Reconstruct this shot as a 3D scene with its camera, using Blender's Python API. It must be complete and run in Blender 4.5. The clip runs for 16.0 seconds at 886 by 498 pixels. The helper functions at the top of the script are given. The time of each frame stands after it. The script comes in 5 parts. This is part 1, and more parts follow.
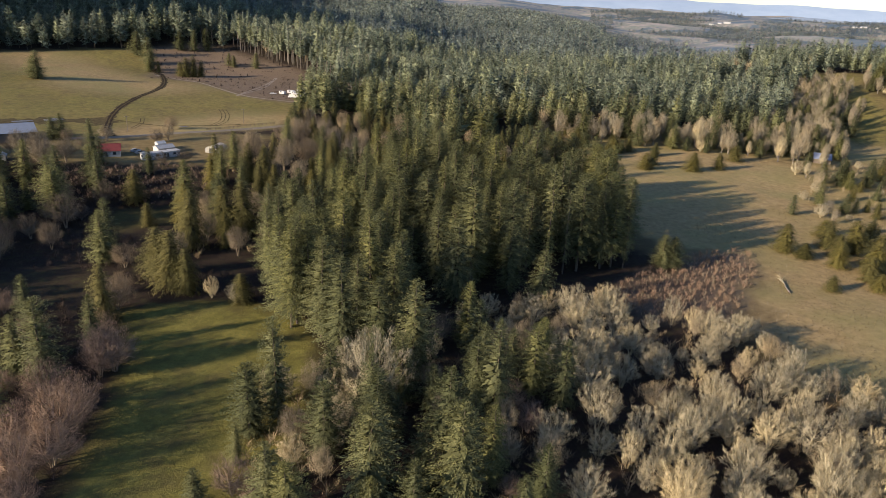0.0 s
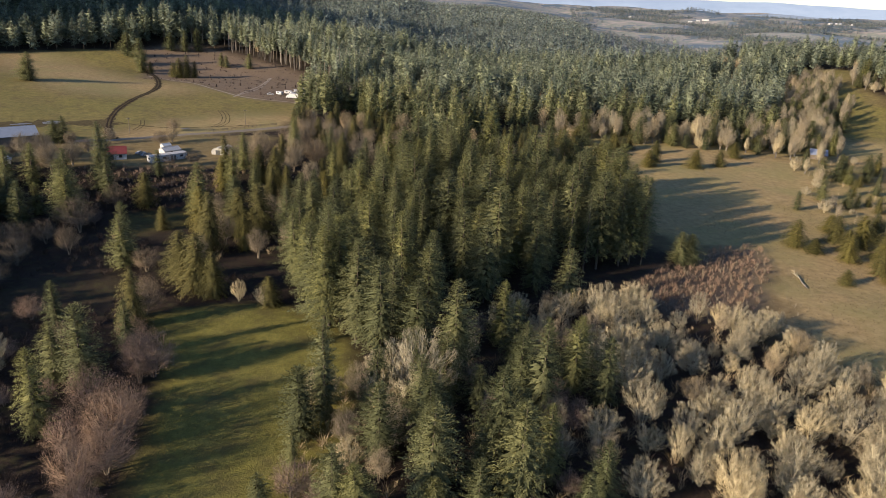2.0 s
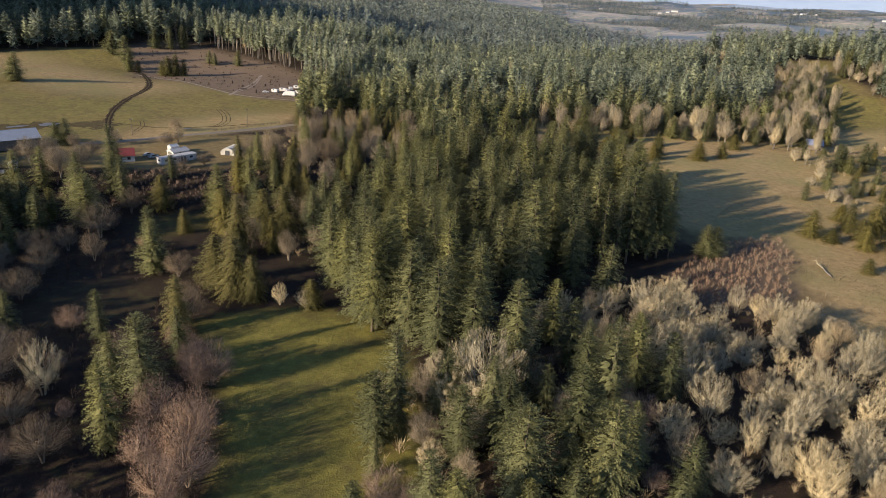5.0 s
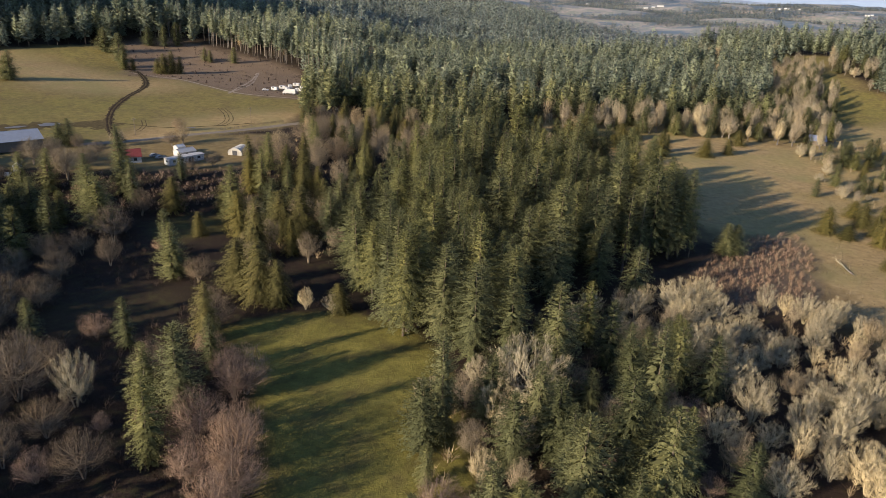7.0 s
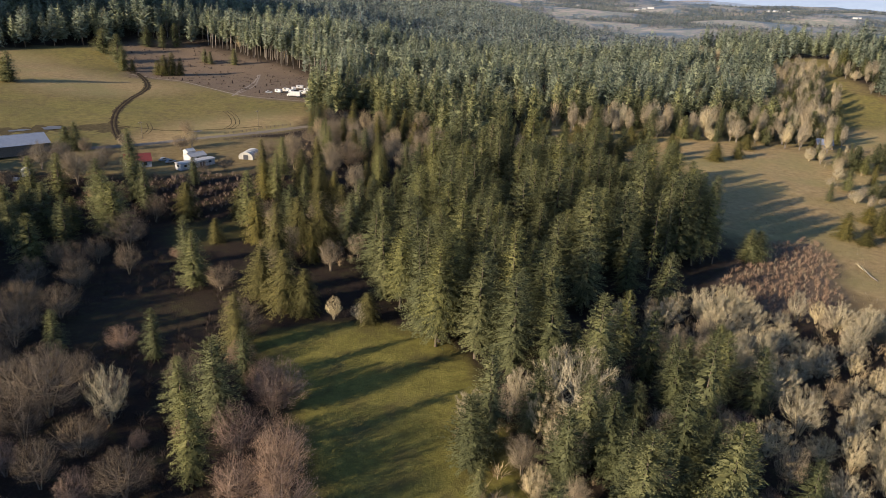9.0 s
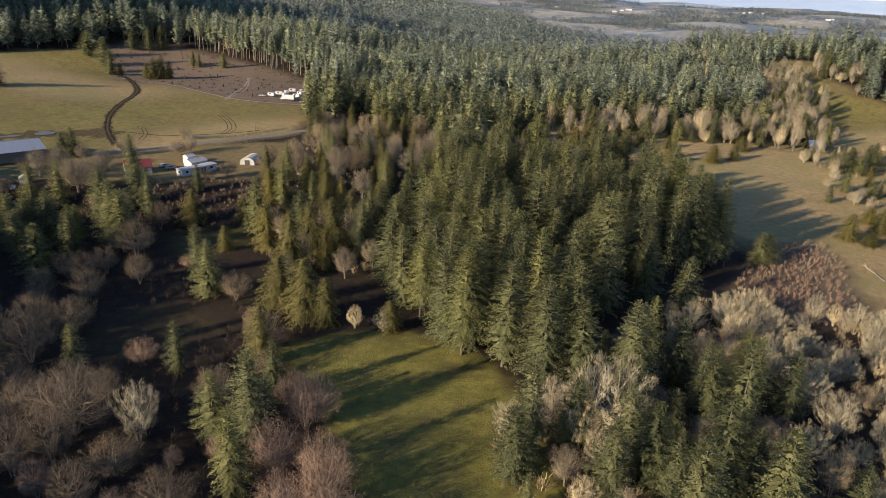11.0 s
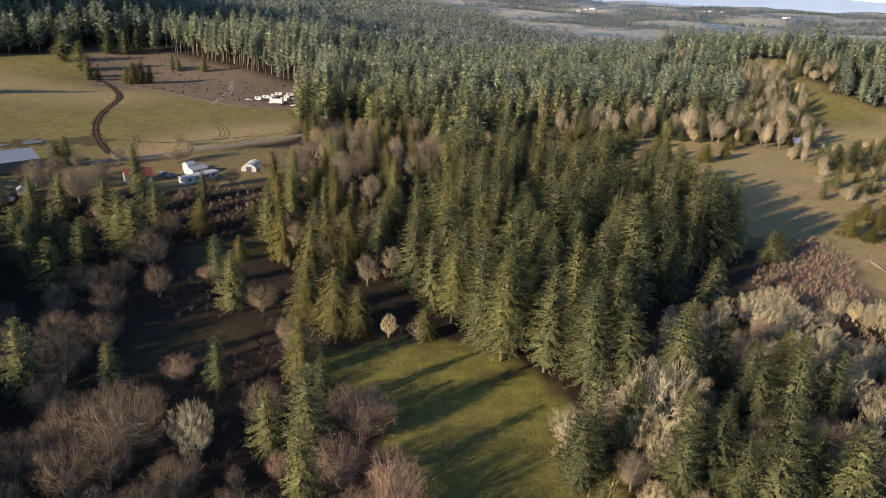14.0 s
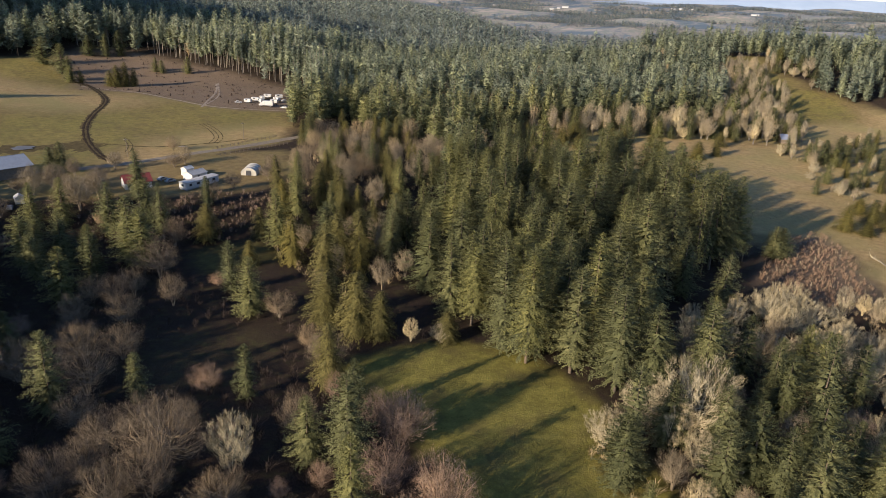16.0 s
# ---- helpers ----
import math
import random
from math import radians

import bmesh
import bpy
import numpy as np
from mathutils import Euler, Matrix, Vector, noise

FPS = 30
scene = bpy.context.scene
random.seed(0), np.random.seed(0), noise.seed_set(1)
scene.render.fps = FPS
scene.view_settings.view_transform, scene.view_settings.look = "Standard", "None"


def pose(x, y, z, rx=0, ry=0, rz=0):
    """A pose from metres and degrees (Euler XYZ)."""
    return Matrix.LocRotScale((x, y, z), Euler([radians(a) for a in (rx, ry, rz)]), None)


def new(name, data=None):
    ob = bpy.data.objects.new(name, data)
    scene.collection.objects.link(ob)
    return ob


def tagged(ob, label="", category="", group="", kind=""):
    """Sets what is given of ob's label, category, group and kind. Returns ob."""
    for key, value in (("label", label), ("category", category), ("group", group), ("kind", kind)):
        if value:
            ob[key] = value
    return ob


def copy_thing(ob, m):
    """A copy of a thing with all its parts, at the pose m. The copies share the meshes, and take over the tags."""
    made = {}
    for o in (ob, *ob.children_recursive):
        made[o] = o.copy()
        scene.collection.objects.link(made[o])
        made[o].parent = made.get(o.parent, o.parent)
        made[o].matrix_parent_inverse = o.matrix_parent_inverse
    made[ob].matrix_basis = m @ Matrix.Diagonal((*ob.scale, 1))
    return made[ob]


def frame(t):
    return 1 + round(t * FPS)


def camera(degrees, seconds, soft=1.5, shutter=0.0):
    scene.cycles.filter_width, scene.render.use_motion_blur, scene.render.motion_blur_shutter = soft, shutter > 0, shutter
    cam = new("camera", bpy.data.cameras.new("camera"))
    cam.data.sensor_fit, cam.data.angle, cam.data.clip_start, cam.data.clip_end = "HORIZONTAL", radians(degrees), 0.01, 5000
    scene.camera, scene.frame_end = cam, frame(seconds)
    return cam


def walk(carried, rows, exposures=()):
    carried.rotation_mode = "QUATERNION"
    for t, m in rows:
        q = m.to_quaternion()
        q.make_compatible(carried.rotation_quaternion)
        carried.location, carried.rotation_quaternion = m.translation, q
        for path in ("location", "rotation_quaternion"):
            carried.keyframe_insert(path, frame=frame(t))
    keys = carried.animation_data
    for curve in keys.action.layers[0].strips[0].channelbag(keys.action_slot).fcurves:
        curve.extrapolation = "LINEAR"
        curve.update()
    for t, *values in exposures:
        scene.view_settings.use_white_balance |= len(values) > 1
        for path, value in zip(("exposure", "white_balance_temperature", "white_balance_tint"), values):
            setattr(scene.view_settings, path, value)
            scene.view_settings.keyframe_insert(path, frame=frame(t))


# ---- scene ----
cam = camera(65.2, 16.0, 0.6)
METRES, EYE, TILT, LEAN, TURN = 100.0, 84.0, -20.0, -3.0, 0.0
ROWS = [
    (0.0, 0.0, 0.0, 0.0, 0.0, 0.0, -0.0),
    (0.5, -0.0335, -0.0025, 0.0014, -0.4, -0.03, 0.18),
    (1.0, -0.0672, -0.0044, 0.003, -0.81, -0.06, 0.38),
    (1.5, -0.101, -0.006, 0.0046, -1.2, -0.11, 0.57),
    (2.0, -0.1348, -0.007, 0.0063, -1.58, -0.15, 0.75),
    (2.5, -0.1686, -0.0071, 0.0085, -1.98, -0.21, 0.96),
    (3.0, -0.2024, -0.0067, 0.0113, -2.37, -0.27, 1.14),
    (3.5, -0.2359, -0.0054, 0.0142, -2.76, -0.33, 1.33),
    (4.0, -0.2691, -0.0032, 0.0177, -3.14, -0.45, 1.54),
    (6.5, -0.4213, 0.0313, 0.0431, -4.83, -1.07, 2.41),
    (7.0, -0.449, 0.0417, 0.0496, -5.07, -1.14, 2.46),
    (7.5, -0.4765, 0.0525, 0.0561, -5.3, -1.15, 2.47),
    (8.0, -0.5039, 0.0633, 0.0628, -5.51, -1.16, 2.47),
    (8.5, -0.5313, 0.0737, 0.069, -5.73, -1.16, 2.47),
    (9.0, -0.5585, 0.0836, 0.0753, -5.99, -1.13, 2.52),
    (11.5, -0.6993, 0.1224, 0.1014, -8.21, -1.14, 3.22),
    (12.0, -0.7281, 0.1289, 0.1063, -8.66, -1.17, 3.4),
    (12.5, -0.757, 0.1352, 0.1113, -9.11, -1.21, 3.59),
    (13.0, -0.7859, 0.1417, 0.1162, -9.6, -1.25, 3.8),
    (13.5, -0.815, 0.1485, 0.1212, -10.08, -1.3, 4.01),
    (14.0, -0.8443, 0.1552, 0.1263, -10.56, -1.33, 4.22),
    (14.5, -0.8737, 0.1618, 0.1316, -11.05, -1.38, 4.41),
    (15.0, -0.9033, 0.1686, 0.1366, -11.51, -1.42, 4.63),
    (15.5, -0.9327, 0.1754, 0.1415, -12.02, -1.46, 4.87),
    (16.0, -0.9615, 0.1827, 0.1467, -12.63, -1.59, 5.16),
]
walk(cam, [(t, pose(0, 0, EYE, TILT, LEAN, TURN) @ pose(METRES * x, METRES * y, METRES * z, 90 + pitch, roll, yaw)) for t, x, y, z, yaw, pitch, roll in ROWS])

# ---- light ----
SUN_AZ, SUN_EL = math.radians(243.0), math.radians(17.0)   # clockwise from +y; elevation
to_sun = Vector((math.sin(SUN_AZ) * math.cos(SUN_EL), math.cos(SUN_AZ) * math.cos(SUN_EL), math.sin(SUN_EL)))
world = bpy.data.worlds.new("world")
scene.world = world
world.use_nodes = True
sky = world.node_tree.nodes.new("ShaderNodeTexSky")
sky.sky_type, sky.sun_disc = "NISHITA", False
sky.sun_elevation, sky.sun_rotation = SUN_EL, SUN_AZ
sky.air_density, sky.dust_density, sky.ozone_density = 1.0, 0.3, 3.0
background = world.node_tree.nodes["Background"]
background.inputs["Strength"].default_value = 0.10
cooler = world.node_tree.nodes.new("ShaderNodeMix")
cooler.data_type, cooler.blend_type = "RGBA", "MULTIPLY"
cooler.inputs["Factor"].default_value, cooler.inputs["B"].default_value = 1.0, (0.96, 0.98, 1.15, 1)
world.node_tree.links.new(sky.outputs["Color"], cooler.inputs["A"])
world.node_tree.links.new(cooler.outputs["Result"], background.inputs["Color"])
sun_lamp = bpy.data.lights.new("sun", "SUN")
sun_lamp.energy, sun_lamp.angle, sun_lamp.color = 5.0, math.radians(0.6), (1.0, 0.84, 0.66)
sun = new("sun", sun_lamp)
sun.matrix_world = to_sun.to_track_quat("Z", "Y").to_matrix().to_4x4()
scene.view_settings.exposure = 0.98

# ---- materials ----
class Nodes:
    """A new material and short calls to add nodes to it."""

    def __init__(self, name, rough=0.8, spec=0.3):
        self.mat = bpy.data.materials.new(name)
        self.mat.use_nodes = True
        self.tree = self.mat.node_tree
        self.bsdf = self.tree.nodes["Principled BSDF"]
        self.bsdf.inputs["Roughness"].default_value = rough
        self.bsdf.inputs["Specular IOR Level"].default_value = spec
        self.coords = self.tree.nodes.new("ShaderNodeTexCoord").outputs["Object"]

    def link(self, a, b):
        self.tree.links.new(a, b)

    def noise(self, scale, detail=4.0, rough=0.6, stretch=None):
        n = self.tree.nodes.new("ShaderNodeTexNoise")
        n.inputs["Scale"].default_value, n.inputs["Detail"].default_value, n.inputs["Roughness"].default_value = scale, detail, rough
        src = self.coords
        if stretch:
            m = self.tree.nodes.new("ShaderNodeMapping")
            m.inputs["Scale"].default_value = stretch
            self.link(src, m.inputs["Vector"])
            src = m.outputs["Vector"]
        self.link(src, n.inputs["Vector"])
        return n.outputs["Fac"]

    def ramp(self, fac, *stops):
        r = self.tree.nodes.new("ShaderNodeValToRGB")
        while len(r.color_ramp.elements) < len(stops):
            r.color_ramp.elements.new(0.5)
        for e, (p, c) in zip(r.color_ramp.elements, stops):
            e.position, e.color = p, (*c, 1) if len(c) == 3 else c
        self.link(fac, r.inputs["Fac"])
        return r.outputs["Color"]

    def mix(self, fac, a, b, how="MIX"):
        m = self.tree.nodes.new("ShaderNodeMix")
        m.data_type, m.blend_type = "RGBA", how
        for socket, v in ((m.inputs["Factor"], fac), (m.inputs["A"], a), (m.inputs["B"], b)):
            if isinstance(v, (int, float)):
                socket.default_value = v
            elif isinstance(v, tuple):
                socket.default_value = (*v, 1)
            else:
                self.link(v, socket)
        return m.outputs["Result"]

    def math(self, op, a, b=0.0):
        m = self.tree.nodes.new("ShaderNodeMath")
        m.operation = op
        for socket, v in zip(m.inputs, (a, b)):
            if isinstance(v, (int, float)):
                socket.default_value = v
            else:
                self.link(v, socket)
        return m.outputs["Value"]

    def bump(self, height, strength=0.5, distance=0.1):
        b = self.tree.nodes.new("ShaderNodeBump")
        b.inputs["Strength"].default_value, b.inputs["Distance"].default_value = strength, distance
        self.link(height, b.inputs["Height"])
        self.link(b.outputs["Normal"], self.bsdf.inputs["Normal"])

    def random(self):
        return self.tree.nodes.new("ShaderNodeObjectInfo").outputs["Random"]

    def island(self):
        return self.tree.nodes.new("ShaderNodeNewGeometry").outputs["Random Per Island"]

    def colour(self, c):
        if isinstance(c, tuple):
            self.bsdf.inputs["Base Color"].default_value = (*c, 1)
        else:
            self.link(c, self.bsdf.inputs["Base Color"])
        return self.mat


def foliage(name, dark, mid, light, rough=0.75, joined=False):
    """Needles or leaves: one tone per spray, a drift of tone from tree to tree."""
    n = Nodes(name, rough, 0.2)
    spray = n.ramp(n.island(), (0.0, dark), (0.55, mid), (1.0, light))
    drift = n.random()
    if joined:
        tone = n.tree.nodes.new("ShaderNodeAttribute")
        tone.attribute_name = "tone"
        drift = tone.outputs["Fac"]
    tree = n.ramp(drift, (0.0, (0.62, 0.66, 0.63)), (0.5, (1.0, 1.0, 1.0)), (1.0, (1.25, 1.20, 0.95)))
    tint = n.mix(1.0, spray, tree, "MULTIPLY")
    # light passes through thin sprays
    glow = n.tree.nodes.new("ShaderNodeBsdfTranslucent")
    both = n.tree.nodes.new("ShaderNodeMixShader")
    both.inputs["Fac"].default_value = 0.38
    n.link(tint, glow.inputs["Color"])
    n.link(n.bsdf.outputs["BSDF"], both.inputs[1])
    n.link(glow.outputs["BSDF"], both.inputs[2])
    n.link(both.outputs["Shader"], n.tree.nodes["Material Output"].inputs["Surface"])
    return n.colour(tint)


def bark(name, dark, light, vary=True):
    n = Nodes(name, 0.9, 0.15)
    base = n.ramp(n.noise(3.0, 4), (0.3, dark), (0.7, light))
    if vary:
        tree = n.ramp(n.random(), (0.0, (0.72, 0.72, 0.75)), (0.5, (1.0, 1.0, 1.0)), (1.0, (1.25, 1.18, 1.05)))
        base = n.mix(1.0, base, tree, "MULTIPLY")
    isle = n.ramp(n.island(), (0.0, (0.7, 0.7, 0.7)), (1.0, (1.2, 1.2, 1.2)))
    return n.colour(n.mix(1.0, base, isle, "MULTIPLY"))


def plain(name, colour, rough=0.6, spot=0.85, scale=1.5, metal=0.0):
    """Paint, sheet or plaster with faint dirt."""
    n = Nodes(name, rough, 0.4 if rough < 0.85 else 0.08)
    n.bsdf.inputs["Metallic"].default_value = metal
    d = tuple(v * spot for v in colour)
    f = n.noise(scale, 6, 0.65)
    n.bump(f, 0.15, 0.02)
    return n.colour(n.ramp(f, (0.3, d), (0.7, colour)))


FIR = foliage("fir_needles", (0.070, 0.073, 0.033), (0.138, 0.141, 0.063), (0.214, 0.212, 0.098))
FIR_WOOD = foliage("wood_needles", (0.095, 0.104, 0.055), (0.175, 0.184, 0.094), (0.260, 0.264, 0.140), joined=True)
CEDAR = foliage("cedar_sprays", (0.066, 0.060, 0.021), (0.134, 0.119, 0.040), (0.204, 0.176, 0.064))
# paler and bluer than the near firs: distance haze mixed into the needle colours
HAZED_FIR = foliage("hazed_forest_needles", (0.135, 0.158, 0.112), (0.205, 0.230, 0.162), (0.262, 0.288, 0.205), joined=True)
HAZED_HILL_FIR = foliage("hazed_hill_needles", (0.118, 0.146, 0.138), (0.168, 0.200, 0.182), (0.215, 0.246, 0.216), joined=True)
FIR_BARK = bark("fir_bark", (0.05, 0.04, 0.03), (0.14, 0.115, 0.09))
PALE_TWIG = bark("lichen_twigs", (0.30, 0.25, 0.15), (0.56, 0.48, 0.31))
TAN_TWIG = bark("tan_twigs", (0.21, 0.168, 0.105), (0.40, 0.32, 0.205))
ALDER_TWIG = bark("alder_twigs", (0.125, 0.095, 0.062), (0.28, 0.215, 0.14))
GREY_TWIG = bark("grey_twigs", (0.14, 0.115, 0.085), (0.30, 0.25, 0.18))
RED_TWIG = bark("red_brown_twigs", (0.165, 0.112, 0.080), (0.37, 0.262, 0.185))
BRUSH_TWIG = bark("bramble_canes", (0.17, 0.108, 0.068), (0.42, 0.285, 0.185))
POPLAR_TWIG = bark("poplar_twigs", (0.24, 0.195, 0.125), (0.44, 0.365, 0.24))
# brush toned down so the floor under the western trees looks deeper in shade
SHADED_TWIG = bark("shaded_brush", (0.040, 0.030, 0.024), (0.095, 0.072, 0.056))
EDGE_BARK = bark("lit_stems", (0.13, 0.11, 0.085), (0.27, 0.235, 0.19))


def ground_material():
    n = Nodes("ground_cover", 0.95, 0.1)
    cover = n.tree.nodes.new("ShaderNodeAttribute")
    cover.attribute_name = "cover"
    split = n.tree.nodes.new("ShaderNodeSeparateColor")
    n.link(cover.outputs["Color"], split.inputs["Color"])
    fine, mid, wide = n.noise(2.2, 5, 0.7), n.noise(0.35, 5, 0.65), n.noise(0.03, 4, 0.55)
    # brown leaf litter, its colour lowered further to deepen the shade under trees
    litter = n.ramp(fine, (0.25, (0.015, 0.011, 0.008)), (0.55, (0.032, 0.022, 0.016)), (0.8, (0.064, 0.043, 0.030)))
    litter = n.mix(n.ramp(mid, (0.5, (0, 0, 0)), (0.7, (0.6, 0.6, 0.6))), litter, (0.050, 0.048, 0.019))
    lush = n.ramp(mid, (0.25, (0.096, 0.086, 0.021)), (0.5, (0.166, 0.146, 0.034)), (0.75, (0.240, 0.206, 0.052)))
    lush = n.mix(n.ramp(n.noise(0.11, 3, 0.6), (0.48, (0, 0, 0)), (0.68, (0.65, 0.65, 0.65))), lush, (0.082, 0.066, 0.028))
    lush = n.mix(n.ramp(fine, (0.35, (0, 0, 0)), (0.75, (0.5, 0.5, 0.5))), lush, (0.075, 0.062, 0.025))
    dry = n.ramp(mid, (0.25, (0.200, 0.142, 0.064)), (0.5, (0.292, 0.206, 0.094)), (0.75, (0.372, 0.268, 0.128)))
    dry = n.mix(n.ramp(wide, (0.42, (0, 0, 0)), (0.66, (0.7, 0.7, 0.7))), dry, (0.225, 0.196, 0.076))
    dry = n.mix(n.ramp(fine, (0.55, (0, 0, 0)), (0.72, (0.55, 0.55, 0.55))), dry, (0.10, 0.07, 0.04))
    slash = n.ramp(fine, (0.25, (0.080, 0.055, 0.035)), (0.5, (0.160, 0.114, 0.074)), (0.8, (0.28, 0.215, 0.145)))
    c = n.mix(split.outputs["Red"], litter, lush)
    c = n.mix(split.outputs["Green"], c, dry)
    c = n.mix(split.outputs["Blue"], c, slash)
    # valley fields and woods in patches, with blue distance haze in the colour
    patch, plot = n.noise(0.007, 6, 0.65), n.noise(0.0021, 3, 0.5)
    hazed_land = n.ramp(patch, (0.38, (0.100, 0.130, 0.150)), (0.46, (0.140, 0.165, 0.165)), (0.50, (0.330, 0.275, 0.225)), (0.55, (0.200, 0.215, 0.165)), (0.62, (0.380, 0.315, 0.255)))
    hazed_land = n.mix(n.ramp(plot, (0.45, (0, 0, 0)), (0.6, (0.3, 0.3, 0.3))), hazed_land, (0.165, 0.200, 0.230))
    c = n.mix(cover.outputs["Alpha"], c, hazed_land)
    n.bump(n.mix(0.5, fine, mid), 0.9, 0.5)
    return n.colour(c)


GROUND = ground_material()
# woods on the valley floor, their colour greyed blue for aerial haze
HAZED_VALLEY_WOOD = foliage("hazed_valley_wood", (0.105, 0.135, 0.150), (0.155, 0.185, 0.195), (0.215, 0.240, 0.232), joined=True)
DRY_TUFT = foliage("dead_grass", (0.09, 0.06, 0.03), (0.19, 0.135, 0.065), (0.29, 0.22, 0.12))
GREEN_TUFT = foliage("meadow_grass", (0.06, 0.07, 0.018), (0.13, 0.135, 0.03), (0.2, 0.185, 0.05))

# ---- the lie of the land ----
def smooth(a, b, v):
    s = np.clip((np.asarray(v, float) - a) / (b - a), 0, 1)
    return s * s * (3 - 2 * s)


def wobble(x, y, size, seed=0.0):
    """Soft swells between -1 and 1."""
    u, v = x / size + seed, y / size - 1.7 * seed
    return (np.sin(u * 2.1 + 1.3 * np.sin(v * 1.7 + seed)) + np.sin(v * 2.6 + 1.1 * np.sin(u * 1.9 + 2 * seed)) + np.sin(1.3 * (u + v) + seed)) / 3


def height(x, y):
    x, y = np.asarray(x, float), np.asarray(y, float)
    west = smooth(10, -70, x)
    far, side = np.hypot(x, y), np.arctan2(x, np.maximum(y, 1))
    z = -1.6 * west + 0.35 * wobble(x, y, 22, 0.4)
    # the bench of the farm, the pasture and the slope behind it
    z = z + west * (9.6 * smooth(262, 298, y) + 1.6 * smooth(300, 370, y) + 4.0 * smooth(370, 500, y) + 7 * smooth(575, 640, y) + 9 * smooth(620, 700, y))
    z = z + west * 0.045 * np.clip(-200 - x, 0, 200) * smooth(330, 480, y)
    # the open field, the woods behind it and the upper field to the east
    z = z + (1 - west) * (4 * smooth(240, 380, y) + 8 * smooth(380, 560, y) + 26 * smooth(180, 400, x) * smooth(500, 760, far) * (1 - smooth(860, 1000, far)))
    z = z - (1 - west) * 26 * smooth(250, 650, x) * smooth(850, 1350, far)
    # wooded hills to the north-west, long ridge to the north
    z = z + smooth(-0.20, -0.36, side) * 0.13 * np.clip(y - 660, 0, 1500)
    z = z + 230 * np.exp(-((x + 670) / 100) ** 2) * smooth(430, 540, y) * (1 - smooth(690, 850, y))
    ridge = np.exp(-((y - 1800) / 480) ** 2) * (20 * (1 - smooth(170, 430, x)) + 42 * smooth(20, -450, x))
    z = z + ridge + 5 * wobble(x, y, 260, 1.1) * smooth(700, 1300, y) * (1 - smooth(200, 500, x))
    # the wide valley and its far edge
    z = z + (13 * wobble(x, y, 300, 2.3) + 9 * wobble(x, y, 140, 0.7)) * smooth(1100, 1900, far) * smooth(300, 700, x)
    z = z + 82 * smooth(1500, 4300, far)
    return z


def inside(poly, x, y):
    x, y = np.asarray(x, float), np.asarray(y, float)
    hit = np.zeros(np.broadcast(x, y).shape, bool)
    for (x0, y0), (x1, y1) in zip(poly, poly[1:] + poly[:1]):
        if y0 != y1:
            hit ^= ((y0 > y) != (y1 > y)) & (x < (x1 - x0) * (y - y0) / (y1 - y0) + x0)
    return hit


MEADOW = [(-84, 174), (-68, 180), (-52, 182), (-34, 173), (-27, 152), (-25, 125), (-25, 105), (-26, 80), (-60, 80), (-63, 110), (-67, 131), (-75, 155)]
FIELD = [(108, 130), (90, 150), (93, 181), (101, 207), (116, 238), (92, 238), (78, 250), (79, 290), (64, 312), (56, 345), (58, 432), (110, 428), (165, 412), (215, 395), (245, 410),
         (268, 468), (298, 530), (322, 600), (332, 672), (392, 650), (354, 592), (346, 530), (350, 485), (372, 455), (430, 400), (420, 300), (300, 180), (200, 110)]
BRAMBLES = [(56, 196), (66, 212), (92, 236), (122, 248), (113, 222), (98, 196), (84, 178), (62, 178)]
PASTURE = [(-430, 318), (-205, 332), (-152, 346), (-117, 369), (-90, 389), (-84, 430), (-86, 466), (-112, 470), (-136, 484), (-180, 535), (-222, 545), (-231, 570), (-261, 650), (-290, 634),
           (-328, 613), (-363, 591), (-460, 560), (-520, 400)]
CUTOVER = [(-222, 545), (-180, 535), (-136, 484), (-112, 470), (-86, 466), (-72, 474), (-66, 520), (-74, 563), (-98, 592), (-129, 623), (-177, 657), (-208, 673), (-242, 671), (-261, 650), (-231, 570)]
UPPER_FIELD = [(264, 452), (298, 530), (322, 600), (332, 672), (392, 650), (354, 592), (346, 530), (350, 485), (334, 446)]
FRINGE = [(56, 424), (110, 420), (165, 404), (240, 398), (275, 470), (322, 600), (290, 600), (250, 500), (170, 470), (60, 470)]
YARD = [(-215, 300), (-160, 296), (-110, 300), (-88, 318), (-88, 372), (-117, 366), (-152, 344), (-205, 330)]
CLEARING = [(-112, 236), (-96, 250), (-92, 262), (-104, 268), (-122, 262), (-122, 244)]
SHADED_GLADE = [(-122, 165), (-104, 176), (-92, 186), (-100, 200), (-122, 200), (-134, 180)]


def fade(poly, x, y, soft=3.0):
    """1 inside, 0 outside, with a ragged edge."""
    total = np.zeros(np.broadcast(x, y).shape)
    for k in range(6):
        a = k * math.pi / 3
        total += inside(poly, x + soft * (math.cos(a) + 0.6 * wobble(x, y, 9, 3.1 + k)), y + soft * (math.sin(a) + 0.6 * wobble(y, x, 8, 1.3 + k)))
    return total / 6


def sheet_mesh(name, xs, ys, z, material, cover=None):
    nx, ny = len(xs), len(ys)
    gx, gy = np.meshgrid(xs, ys)
    co = np.stack([gx, gy, z(gx, gy)], -1).reshape(-1, 3)
    i = (np.arange(ny - 1)[:, None] * nx + np.arange(nx - 1)[None, :]).ravel()
    faces = np.stack([i, i + 1, i + nx + 1, i + nx], 1)
    me = mesh_from(name, co, faces, [material], smooth_shade=True)
    if cover is not None:
        layer = me.attributes.new("cover", "FLOAT_COLOR", "POINT")
        layer.data.foreach_set("color", cover(gx.ravel(), gy.ravel()).astype(np.float32).ravel())
    return me


